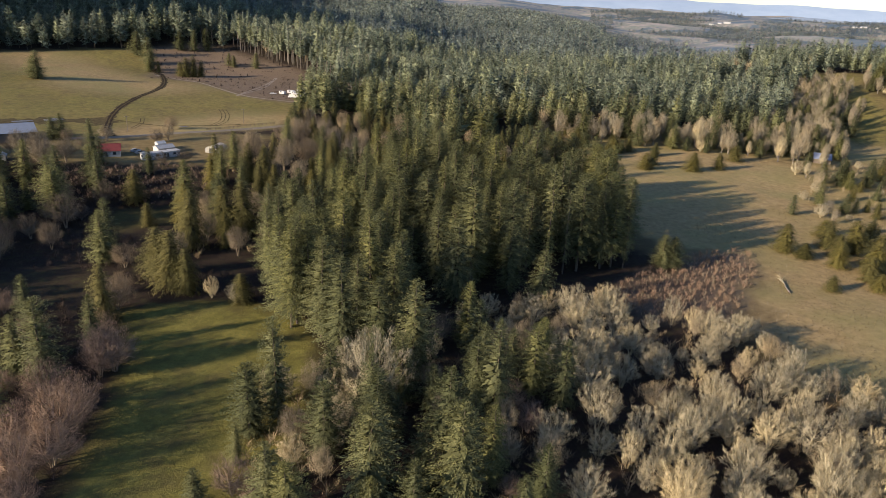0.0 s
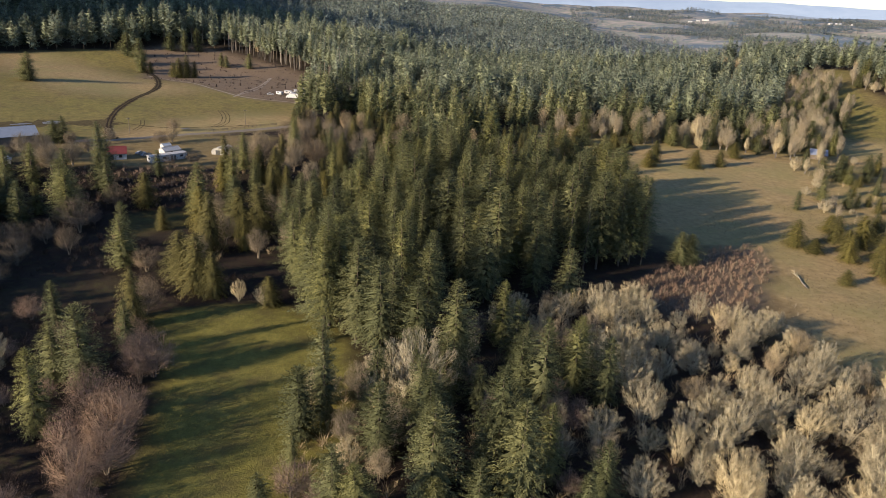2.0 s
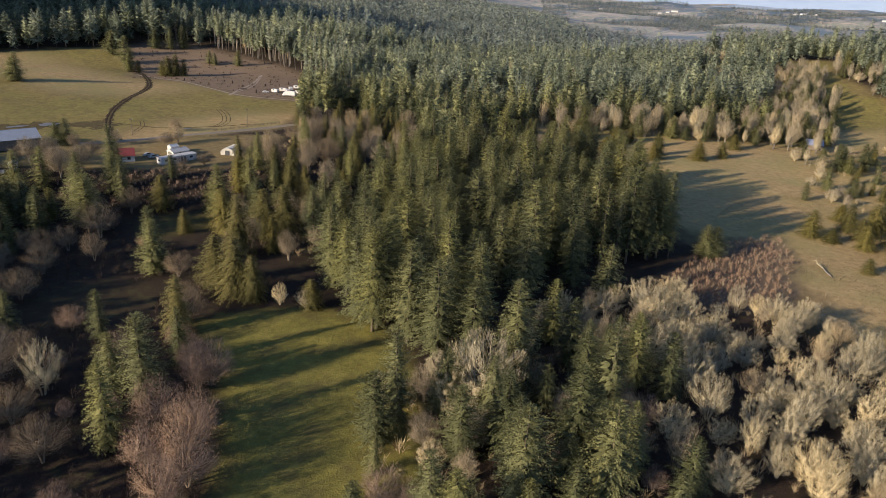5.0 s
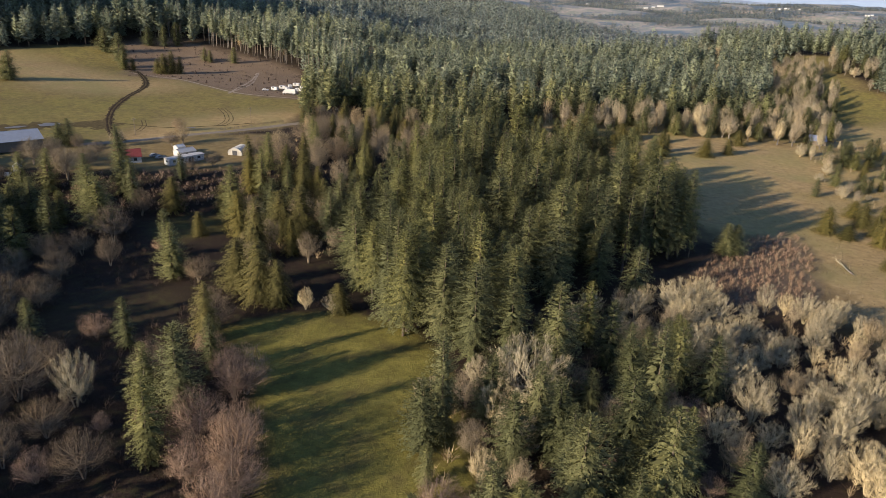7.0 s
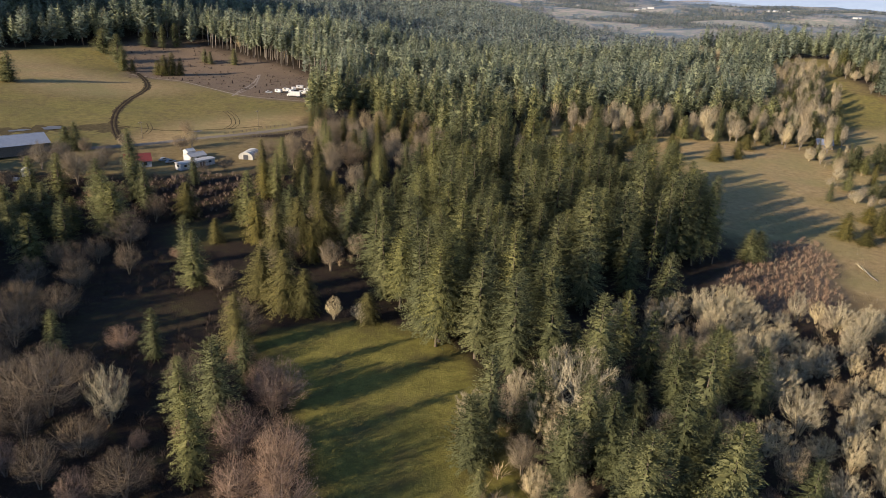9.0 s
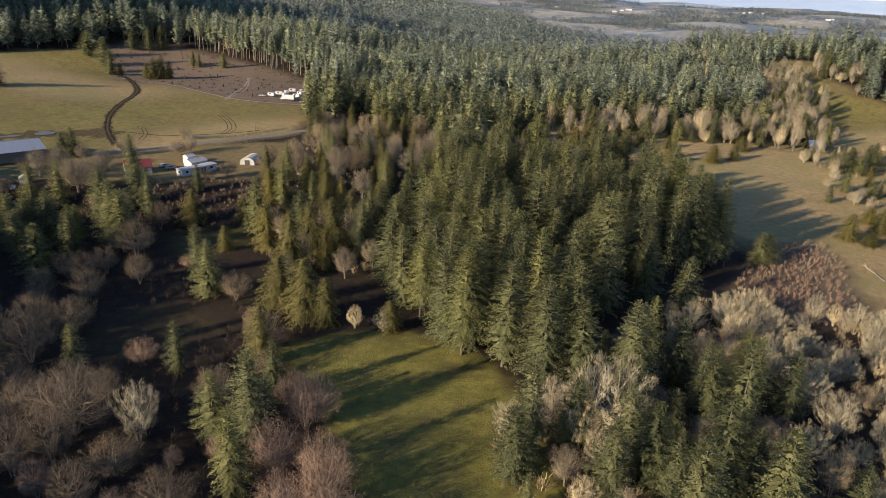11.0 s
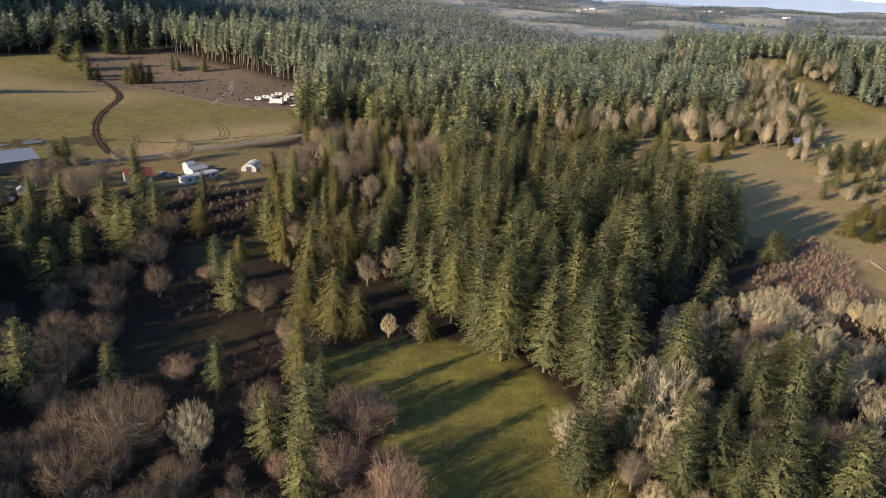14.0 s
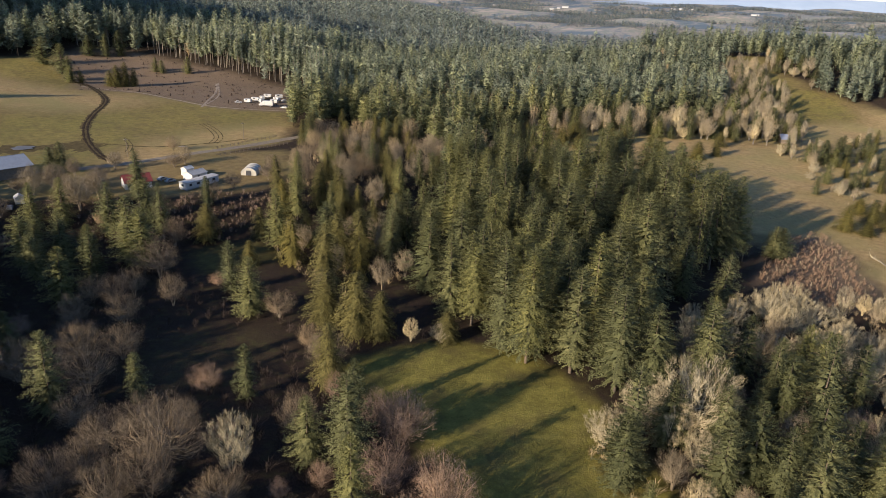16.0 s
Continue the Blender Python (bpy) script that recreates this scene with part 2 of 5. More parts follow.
def mesh_from(name, co, faces, materials, index=None, smooth_shade=False, normals=None):
    """A mesh from arrays of corners and of triangles or quads. normals: one for each corner, of the crown's rounded form."""
    co, faces = np.asarray(co, np.float32), np.asarray(faces, np.int32)
    me = bpy.data.meshes.new(name)
    me.vertices.add(len(co))
    me.vertices.foreach_set("co", co.ravel())
    k = faces.shape[1]
    me.loops.add(faces.size)
    me.loops.foreach_set("vertex_index", faces.ravel())
    me.polygons.add(len(faces))
    me.polygons.foreach_set("loop_start", np.arange(0, faces.size, k, dtype=np.int32))
    for m in materials:
        me.materials.append(m)
    if index is not None:
        me.polygons.foreach_set("material_index", np.asarray(index, np.int32))
    me.polygons.foreach_set("use_smooth", np.full(len(faces), smooth_shade))
    me.update(calc_edges=True)
    me.validate()
    if normals is not None:
        me.polygons.foreach_set("use_smooth", np.full(len(me.polygons), True))
        me.attributes.new("custom_normal", "FLOAT_VECTOR", "POINT").data.foreach_set("vector", np.asarray(normals, np.float32).ravel())
        me.update()
    return me


def rounded(co, faces, hub, up, share):
    """Turns each leaf's face outward and gives its corners normals between its own and those of the whole crown.
    hub: height of the crown's middle, or None for a tall crown with the stem as its axis."""
    a, b, c = co[faces[:, 0]], co[faces[:, 1]], co[faces[:, 2]]
    own = np.cross(b - a, c - a)
    own = own / np.maximum(np.linalg.norm(own, axis=1, keepdims=True), 1e-12)
    mid = (a + b + c) / 3
    out = mid * np.array([1, 1, 0.0]) if hub is None else mid - np.array([0, 0, hub])
    out = out / np.maximum(np.linalg.norm(out, axis=1, keepdims=True), 1e-6) + np.array([0, 0, up])
    out = out / np.maximum(np.linalg.norm(out, axis=1, keepdims=True), 1e-6)
    back = (own * out).sum(1) < 0
    faces = np.where(back[:, None], faces[:, ::-1], faces)
    own = np.where(back[:, None], -own, own)
    way = share * out + (1 - share) * own
    nrm = np.zeros_like(co)
    for k in range(faces.shape[1]):
        np.add.at(nrm, faces[:, k], way)
    return faces, nrm / np.maximum(np.linalg.norm(nrm, axis=1, keepdims=True), 1e-9)


def cover_of(x, y):
    far, side = np.hypot(x, y), np.arctan2(x, np.maximum(y, 1))
    lush = fade(MEADOW, x, y, 1.5) + 0.4 * fade(CLEARING, x, y) + 0.08 * fade(SHADED_GLADE, x, y) + 0.85 * fade(UPPER_FIELD, x, y, 8) + 0.25 * fade(YARD, x, y)
    lush = lush + 0.85 * fade(PASTURE, x, y, 4) * smooth(-0.75, 0.2, wobble(x, y, 75, 0.2) + 0.35 * smooth(-150, -260, x) - 0.2 * smooth(480, 560, y))
    dry = fade(FIELD, x, y, 8) * (1 - 0.85 * fade(UPPER_FIELD, x, y, 8)) + 0.7 * fade(FRINGE, x, y, 6) + 0.5 * fade(YARD, x, y) + fade(PASTURE, x, y, 4) * (1 - 0.9 * np.clip(lush, 0, 1))
    slash = fade(CUTOVER, x, y, 5) + 0.75 * fade(BRAMBLES, x, y, 3)
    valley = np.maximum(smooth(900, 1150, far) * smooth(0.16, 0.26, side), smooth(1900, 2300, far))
    return np.clip(np.stack([lush, dry, slash, valley], -1), 0, 1)


def steps(*runs):
    """Grid lines: runs of (start, end, spacing)."""
    out = []
    for a, b, d in runs:
        out.extend(np.arange(a, b, d))
    return np.array(out + [runs[-1][1]])


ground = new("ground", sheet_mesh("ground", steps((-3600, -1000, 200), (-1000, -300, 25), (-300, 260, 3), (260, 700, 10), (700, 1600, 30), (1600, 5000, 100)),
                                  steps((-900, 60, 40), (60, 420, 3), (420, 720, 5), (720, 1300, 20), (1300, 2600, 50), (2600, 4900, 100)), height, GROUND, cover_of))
tagged(ground, "winter ground of dry grass, green meadow and brown litter", "ground", kind="structure")

# ---- trees ----
rng = np.random.default_rng(7)


def unit(v):
    return v / np.maximum(np.linalg.norm(v, axis=-1, keepdims=True), 1e-9)


def kites(base, way, side, length, width, sag):
    """Small four-cornered sprays: corners and faces. base, way, side are n x 3; length, width and sag n."""
    way, side = unit(way), unit(side)
    mid = base + way * (0.45 * length)[:, None]
    tip = base + way * length[:, None] - np.array([0, 0, 1.0]) * sag[:, None]
    co = np.stack([base, mid + side * width[:, None] / 2, tip, mid - side * width[:, None] / 2], 1).reshape(-1, 3)
    f = np.arange(len(base))[:, None] * 4 + np.array([0, 1, 2, 3])
    return co, f


def tube(points, radii, sides=5):
    """A tapered tube through points, as quads."""
    points, radii = np.asarray(points, float), np.asarray(radii, float)
    way = unit(np.gradient(points, axis=0))
    ref = np.where(np.abs(way[:, 2:3]) > 0.9, np.array([[1.0, 0, 0]]), np.array([[0, 0, 1.0]]))
    u = unit(np.cross(way, ref))
    v = np.cross(way, u)
    a = np.arange(sides) * 2 * math.pi / sides
    ring = points[:, None] + radii[:, None, None] * (u[:, None] * np.cos(a)[None, :, None] + v[:, None] * np.sin(a)[None, :, None])
    f = []
    for k in range(len(points) - 1):
        for s in range(sides):
            f.append((k * sides + s, k * sides + (s + 1) % sides, (k + 1) * sides + (s + 1) % sides, (k + 1) * sides + s))
    return ring.reshape(-1, 3), np.array(f)


def join(pieces):
    co, faces, n = [], [], 0
    for c, f in pieces:
        co.append(c)
        faces.append(f + n)
        n += len(c)
    return np.concatenate(co), np.concatenate(faces)


def blades(base, way, side, length, width, sag):
    """Small pointed sprays or twigs: one triangle each."""
    base, way, side = np.asarray(base, float), unit(np.asarray(way, float)), unit(np.asarray(side, float))
    half = side * (np.asarray(width, float) / 2)[:, None]
    tip = base + way * np.asarray(length, float)[:, None] - np.array([0, 0, 1.0]) * np.asarray(sag, float)[:, None]
    co = np.stack([base - half, base + half, tip], 1).reshape(-1, 3)
    return co, np.arange(len(base))[:, None] * 3 + np.array([0, 1, 2])


def split(piece):
    """Quads to triangles."""
    co, f = piece
    return (co, f) if f.shape[1] == 3 else (co, np.concatenate([f[:, [0, 1, 2]], f[:, [0, 2, 3]]]))


def fir_crown(r, tall, spread, low, whorls, sprays, thin=0.0, droop=0.35, shape=0.55, fine=1.0, lift=0.10):
    """Boughs in whorls round a straight stem; each bough is a drooping plate edged with small sprays."""
    base, way, side, length, width, sag = [], [], [], [], [], []
    lopsided = r.uniform(0, 2 * math.pi)
    for w in range(whorls):
        u = (w + r.uniform(0, 0.6)) / whorls
        z = tall * (low + (1 - low) * u ** 0.95)
        reach = spread * (1 - u) ** shape * min(1.0, 0.62 + 2.0 * u) * r.uniform(0.80, 1.16) + 0.12
        count = 5 + round(2.5 * (1 - u)) + int(r.integers(0, 2))
        start = r.uniform(0, 2 * math.pi)
        for b in range(count):
            if r.random() < thin:
                continue
            a = start + 2 * math.pi * b / count + r.normal(0, 0.25)
            out = np.array([math.cos(a), math.sin(a), 0])
            span = reach * r.uniform(0.74, 1.12) * (1 + 0.15 * math.cos(a - lopsided))
            rise = 0.65 * u ** 1.4 + lift + r.normal(0, 0.10)
            # the plate of the bough, in two lobes
            turn = a + r.normal(0, 0.3, 2)
            base.append(np.array([0.0, 0.0, z]) + out * 0.12 * span + r.normal(0, 0.12, (2, 3)))
            way.append(np.stack([np.cos(turn), np.sin(turn), rise - 0.7 * droop + 0 * turn], 1))
            side.append(np.stack([-np.sin(turn), np.cos(turn), r.normal(0, 0.35, 2)], 1))
            length.append(np.array([0.56, 0.42]) * span)
            width.append(np.array([0.16, 0.20]) * span + 0.10)
            sag.append(0.10 * span * np.ones(2))
            n = max(5, round(sprays * (0.3 + 0.8 * span / spread)))
            q = (0.12 + 0.92 * (np.arange(n) + r.uniform(0, 1, n)) / n) ** 0.7
            p = np.array([0, 0, z]) + out * span * q[:, None]
            p[:, 2] += span * (rise * q - droop * q * q)
            turn = a + r.choice((-1.0, 1.0), n) * np.abs(r.normal(0.75, 0.35, n)) * (1.25 - 0.8 * q)
            base.append(p + r.normal(0, 0.09 * span ** 0.5, (n, 3)))
            way.append(np.stack([np.cos(turn), np.sin(turn), rise + 0.20 - droop * 1.5 * q + r.normal(0, 0.26, n)], 1))
            side.append(np.stack([-np.sin(turn), np.cos(turn), r.normal(0, 0.5, n)], 1))
            length.append(r.uniform(0.6, 1.3, n) * (0.28 + 0.040 * span) * fine)
            width.append(r.uniform(0.6, 1.2, n) * (0.13 + 0.013 * span) * fine)
            sag.append(r.uniform(0.0, 0.25, n) * (0.2 + 0.10 * span))
    a = r.uniform(0, 2 * math.pi, 12)
    base.append(np.stack([0 * a, 0 * a, tall * np.linspace(0.95, 1.0, 12)], 1))
    way.append(np.stack([np.cos(a) * 0.7, np.sin(a) * 0.7, 0 * a + 0.6], 1))
    side.append(np.stack([-np.sin(a), np.cos(a), 0 * a + 0.2], 1))
    length.append(np.linspace(0.7, 0.35, 12))
    width.append(np.full(12, 0.2))
    sag.append(np.zeros(12))
    return kites(*(np.concatenate(v) for v in (base, way, side, length, width, sag)))


def stem(tall, radius, sides=6, bend=0.0, seed=0):
    z = np.linspace(0, tall, 6)
    x = bend * np.sin(z / tall * 3 + seed)
    return tube(np.stack([x, 0 * z, z - 0.3], 1), radius * (1 - z / tall) ** 0.85 + 0.02, sides)


def dead_twigs(r, tall, low, count=26):
    """Short bare stubs on the lower stem."""
    z = r.uniform(0.15 * tall, max(low, 0.22) * tall + 0.12 * tall, count)
    a = r.uniform(0, 2 * math.pi, count)
    way = np.stack([np.cos(a), np.sin(a), r.normal(-0.15, 0.15, count)], 1)
    return kites(np.stack([0 * z, 0 * z, z], 1), way, np.stack([-np.sin(a), np.cos(a), 0 * a], 1), r.uniform(1.0, 2.4, count), np.full(count, 0.07), r.uniform(0, 0.3, count))


def tree_thing(name, trunk, crown, trunk_mat, crown_mat, label, category, group, hub=None, up=0.32, share=0.62):
    root = tagged(new(name), label, category, group)
    stem_ob = new("trunk", mesh_from("trunk", *trunk, [trunk_mat], smooth_shade=True))
    faces, normals = rounded(*crown, hub, up, share)
    crown_ob = new("crown", mesh_from("crown", crown[0], faces, [crown_mat], normals=normals))
    stem_ob.parent = crown_ob.parent = root
    return root


def strip(pts, radius, r):
    """A limb as a flat, tapering ribbon of triangles."""
    p = np.asarray(pts, float)
    a = r.uniform(0, 2 * math.pi)
    side = unit(np.cross(unit(p[-1] - p[0]), np.array([math.cos(a), math.sin(a), r.normal(0, 0.5)])))
    w = np.linspace(1.0, 0.35, len(p))[:, None] * radius
    n = len(p)
    co = np.concatenate([p + side * w, p - side * w])
    return split((co, np.array([(k, k + 1, n + k + 1, n + k) for k in range(n - 1)])))


def bare_parts(r, tall, wide, limbs, per, brush, twig, up=0.5, stems=3, fork=0.15, dome=0.45, fan=0.5, loose=0.22):
    """Trunk and crown of a leafless tree: stems that fork into rising limbs, each furred with fine twigs along its outer half."""
    trunk, crown, base, ways, length = [], [], [], [], []
    foot_z = tall * fork
    roots = []
    for s in range(stems):
        a = 2 * math.pi * (s + r.uniform(-0.3, 0.3)) / stems
        out = np.array([math.cos(a), math.sin(a), 0.0])
        top = out * 0.16 * wide * r.uniform(0.6, 1.3) + np.array([0, 0, tall * (fork + r.uniform(0.28, 0.42))])
        mid = out * 0.05 * wide + np.array([0, 0, foot_z])
        trunk.append(tube([out * 0.2 - np.array([0, 0, 0.3]), mid, top], [0.010 * tall + 0.04, 0.008 * tall + 0.03, 0.004 * tall + 0.02], 5))
        roots.append((mid, top))
    low, high = tall * (fork + 0.14 * dome), tall - 0.35 * brush
    for k in range(limbs):
        # limb ends spread through the outer half of an egg
        rise = 1 - 1.9 * (k + 0.5) / limbs
        a = k * 2.39996 + r.normal(0, 0.4)
        out = np.array([math.cos(a), math.sin(a), 0.0])
        far_out = r.uniform(0.45, 1.0) ** 0.6
        ring = math.sqrt(1 - rise * rise) * (1 + 0.25 * math.sin(3 * a + tall) * dome)
        z = low + (high - low) * (0.42 + (0.58 if rise > 0 else 0.42) * rise * far_out)
        end = out * (0.5 * wide * ring * far_out - 0.2 * brush * ring) + np.array([0, 0, z])
        mid, top = roots[k % stems]
        start = mid + (top - mid) * min(1.0, max(0.0, (0.75 * z - mid[2]) / max(top[2] - mid[2], 0.1))) * r.uniform(0.6, 1)
        bend = start * 0.42 + end * 0.58 + out * 0.04 * wide - np.array([0, 0, 0.04 * tall])
        tip = end + unit(unit(end - bend) + np.array([0, 0, up])) * brush * 0.5
        line = np.array([start, bend, end, tip])
        crown.append(strip(line, 0.0030 * tall + 0.012, r))
        # twigs all along the outer half, denser to the tip
        q = 0.9 + 2.1 * r.uniform(0, 1, per) ** 0.7
        i = np.minimum(q.astype(int), 2)
        p = line[i] + (line[i + 1] - line[i]) * (q - i)[:, None]
        along = unit(line[i + 1] - line[i])
        base.append(p + r.normal(0, loose * brush, (per, 3)))
        ways.append(along + r.normal(0, fan, (per, 3)) + np.array([0, 0, up]))
        length.append(r.uniform(0.3, 0.85, per) * brush * (1.15 - 0.2 * q))
    base, ways, length = np.concatenate(base), np.concatenate(ways), np.concatenate(length)
    n = len(base)
    crown.append(blades(base, ways, np.cross(ways, r.normal(0, 1, (n, 3))), length, r.uniform(0.7, 1.3, n) * twig, np.zeros(n)))
    wood, faces = split(join(trunk))
    heart = len(wood)
    fan_faces = [(heart, 15 * s + q, 15 * s + (q + 1) % 5) for s in range(stems) for q in range(5)]
    wood = np.concatenate([wood, [[0, 0, -0.35]]])
    return (wood, np.concatenate([faces, fan_faces])), join(crown)


# ---- kinds of trees, built once ----
def variants(kind, count, make):
    return [make(np.random.default_rng(100 * kind + k), k) for k in range(count)]


def make_fir(r, k):
    low = (0.10, 0.17, 0.08, 0.22, 0.12, 0.18)[k % 6]
    spread = (5.6, 5.0, 6.0, 4.8, 5.5, 5.2)[k % 6]
    trunk = join([stem(24.2, 0.34, 6, 0.12, k), dead_twigs(r, 25, low)])
    crown = fir_crown(r, 25, spread, low, 46, 40, 0.06, 0.26, (0.50, 0.42, 0.60, 0.40, 0.52, 0.66)[k % 6])
    return tree_thing("fir", trunk, crown, FIR_BARK, FIR, "tall dark green fir in a dense grove", "conifer", "firs")


def make_open_fir(r, k):
    trunk = stem(17.4, 0.3, 6, 0.1, k)
    crown = fir_crown(r, 18, (5.0, 5.4, 4.7)[k % 3], 0.03, 42, 40, 0.06, 0.20, (0.60, 0.66, 0.52)[k % 3], 0.9)
    return tree_thing("young_fir", trunk, crown, FIR_BARK, FIR, "full young fir with boughs down to the ground", "conifer", "young firs")


def make_spire(r, k):
    trunk = join([stem(24.2, 0.32, 6, 0.15, k), dead_twigs(r, 25, 0.3, 40)])
    return tree_thing("fir", trunk, fir_crown(r, 25, 3.0, 0.16, 36, 14, 0.36, 0.5, 0.5), FIR_BARK, FIR, "thin gappy fir at the edge of the grove", "conifer", "firs")


def make_cedar(r, k):
    trunk = stem(15.0, 0.36, 6, 0.1, k)
    return tree_thing("cedar", trunk, fir_crown(r, 17, 4.9, 0.03, 40, 36, 0.0, 0.62, 0.46, 0.95, 0.04), FIR_BARK, CEDAR, "olive yellow cedar with drooping sprays", "conifer", "cedars")


def make_pale(r, k):
    trunk, crown = bare_parts(r, 9, (7.6, 6.6, 8.2, 6.0, 8.8)[k % 5], (92, 78, 104, 66, 112)[k % 5], 74, 1.25, 0.038, 0.40, 5, 0.06, 0.55, 0.42, 0.15)
    return tree_thing("willow", trunk, crown, PALE_TWIG, PALE_TWIG, "bare willow with pale lichen covered upright twigs", "tree", "willows", 3.0, 0.3, 0.55)


def make_tan(r, k):
    trunk, crown = bare_parts(r, 13, 8.0, 100, 62, 1.7, 0.034, 0.35, 3, 0.16, 0.5, 0.65, 0.25)
    return tree_thing("maple", trunk, crown, GREY_TWIG, TAN_TWIG, "leafless maple with tan twigs", "tree", "maples", 4.5, 0.3, 0.5)


def make_grey(r, k):
    trunk, crown = bare_parts(r, 13, 11.5, 140, 56, 1.8, 0.030, 0.20, 4, 0.12, 0.55, 0.75, 0.28)
    return tree_thing("alder", trunk, crown, GREY_TWIG, ALDER_TWIG, "leafless grey alder with fine twigs", "tree", "alders", 4.0, 0.3, 0.5)


def make_red(r, k):
    trunk, crown = bare_parts(r, 9, 7.6, 120, 54, 1.3, 0.028, 0.20, 5, 0.08, 0.5, 0.75, 0.28)
    return tree_thing("cherry", trunk, crown, GREY_TWIG, RED_TWIG, "leafless shrubby tree with reddish brown twigs", "tree", "cherries", 3.0, 0.3, 0.5)


def make_poplar(r, k):
    trunk, crown = bare_parts(r, 17, (6.2, 5.2, 7.0)[k % 3], 110, 38, 1.6, 0.050, 0.30, 3, 0.12, 0.5, 0.55, 0.2)
    return tree_thing("poplar", trunk, crown, EDGE_BARK, (POPLAR_TWIG, PALE_TWIG, POPLAR_TWIG)[k % 3], "tall narrow leafless poplar with pale twigs", "tree", "poplars", 7.0, 0.2, 0.5)


KINDS = {
    "poplar": (17.0, variants(9, 3, make_poplar)),
    "fir": (25.0, variants(1, 6, make_fir)),
    "open": (18.0, variants(2, 3, make_open_fir)),
    "spire": (25.0, variants(3, 3, make_spire)),
    "cedar": (17.0, variants(4, 3, make_cedar)),
    "pale": (9.0, variants(5, 5, make_pale)),
    "tan": (13.0, variants(6, 3, make_tan)),
    "grey": (13.0, variants(7, 3, make_grey)),
    "red": (9.0, variants(8, 3, make_red)),
}
taken = []          # foot of every single tree: x, y, free radius
first_use = set()


def plant(kind, x, y, tall, wide=1.0):
    """One tree of that kind, at that foot and of that height."""
    size, made = KINDS[kind]
    k = int(rng.integers(len(made)))
    s = tall / size
    w = s ** 0.8 * wide * rng.uniform(0.82, 1.28)
    m = pose(x, y, float(height(x, y)) - 0.1, rng.normal(0, 1.2), rng.normal(0, 1.2), rng.uniform(0, 360)) @ Matrix.Diagonal((w, w, s, 1))
    taken.append((x, y, 2.2 * w))
    if (kind, k) not in first_use:
        first_use.add((kind, k))
        made[k].matrix_basis = m
        return made[k]
    twin = copy_thing(made[k], Matrix())
    twin.matrix_basis = m
    return twin


def row(kind, numbers, wide=1.0):
    for x, y, tall in zip(numbers[0::3], numbers[1::3], numbers[2::3]):
        plant(kind, x, y, tall, wide)


def scatter(poly, gap, seed):
    """Points of a jittered lattice inside poly."""
    r = np.random.default_rng(seed)
    px, py = [p[0] for p in poly], [p[1] for p in poly]
    gx, gy = np.meshgrid(np.arange(min(px), max(px), gap), np.arange(min(py), max(py), gap * 0.87))
    gx = gx + (np.arange(gx.shape[0]) % 2)[:, None] * gap / 2
    x = gx.ravel() + r.uniform(-0.44, 0.44, gx.size) * gap
    y = gy.ravel() + r.uniform(-0.44, 0.44, gx.size) * gap
    keep = inside(poly, x, y)
    return x[keep], y[keep]


def fill(poly, gap, seed, choose, near=3.6):
    """Trees over poly, clear of those that stand already. choose(r, x, y) gives kind and height, or None."""
    r = np.random.default_rng(seed + 500)
    for x, y in zip(*scatter(poly, gap, seed)):
        if taken and min((x - a) ** 2 + (y - b) ** 2 for a, b, _ in taken) < near * near:
            continue
        got = choose(r, x, y)
        if got:
            plant(got[0], float(x), float(y), got[1])


# firs at the south end, along the green meadow and in front of the grove
row("open", [7, 100, 21, 5, 115, 19, 8, 109, 15, -6.5, 117.5, 13, -9, 100, 20.5, 15, 125.5, 24, 2, 129, 11, -30, 124, 24, -34.6, 109, 9.6, -9, 115, 17.5, -8, 108, 17, 12, 148, 18, 13, 138, 17, 24.5, 137, 18, -25, 94, 16, -21, 91, 15, -20, 128, 16, -8, 95, 9, -38, 96, 9, 30.5, 132, 17])
row("fir", [-3, 142, 25, -20, 150, 27, -18, 159, 24.5, -27, 160, 28, -36, 167, 29, -35, 169.5, 30, -32, 171, 30.5, 8, 185, 26, 26, 205, 33, 49, 216.5, 33.5, 51, 229, 30.5, -39, 220, 27, -11, 228, 26, 13, 236, 33])
row("spire", [37, 207.5, 30, 66, 221.5, 20, 44, 213, 29])
row("open", [32.3, 185.5, 18])
row("open", [80, 223, 12, 84, 224, 11], 1.45)
# west of the meadow
row("open", [-84.4, 135, 21, -104, 163.5, 13.8, -86, 118, 19.5, -81.6, 151.5, 15, -92, 138, 15, -110, 223, 17, -104, 207, 18])
row("cedar", [-85.5, 166.5, 16.5, -76, 190, 18, -82, 224, 21, -69, 241, 20, -93, 282, 14, -85, 263, 14, -76, 242, 18, -62, 258, 18, -84, 198, 16, -70, 186, 14, -53, 181, 9], 1.25)
row("fir", [-145, 289, 22, -152, 273, 20, -135, 272, 20, -165, 233, 18, -48, 229, 25, -39, 200, 27, -44, 190, 24, -56, 250, 22, -121, 288, 12])
row("grey", [-132, 238, 14, -142, 184, 12, -148, 222, 9, -134, 186, 10, -119, 140, 16, -120, 131, 14, -126, 128, 13, -108, 127, 9, -89, 185, 7, -155, 179, 12, -131, 148, 10, -112, 118, 11, -138, 158, 9, -137, 134, 12])
row("pale", [-106.4, 137.4, 13.5, -62.5, 183.5, 7, -55, 181, 6.5])
row("red", [-72, 142, 12, -74, 139, 13, -79, 126, 11, -70, 114, 13, -71, 101, 12, -68, 107, 10, -70, 121, 11.5, -77, 112, 10, -77, 148, 9, -90, 130, 6, -98, 128, 5, -84, 160, 7])
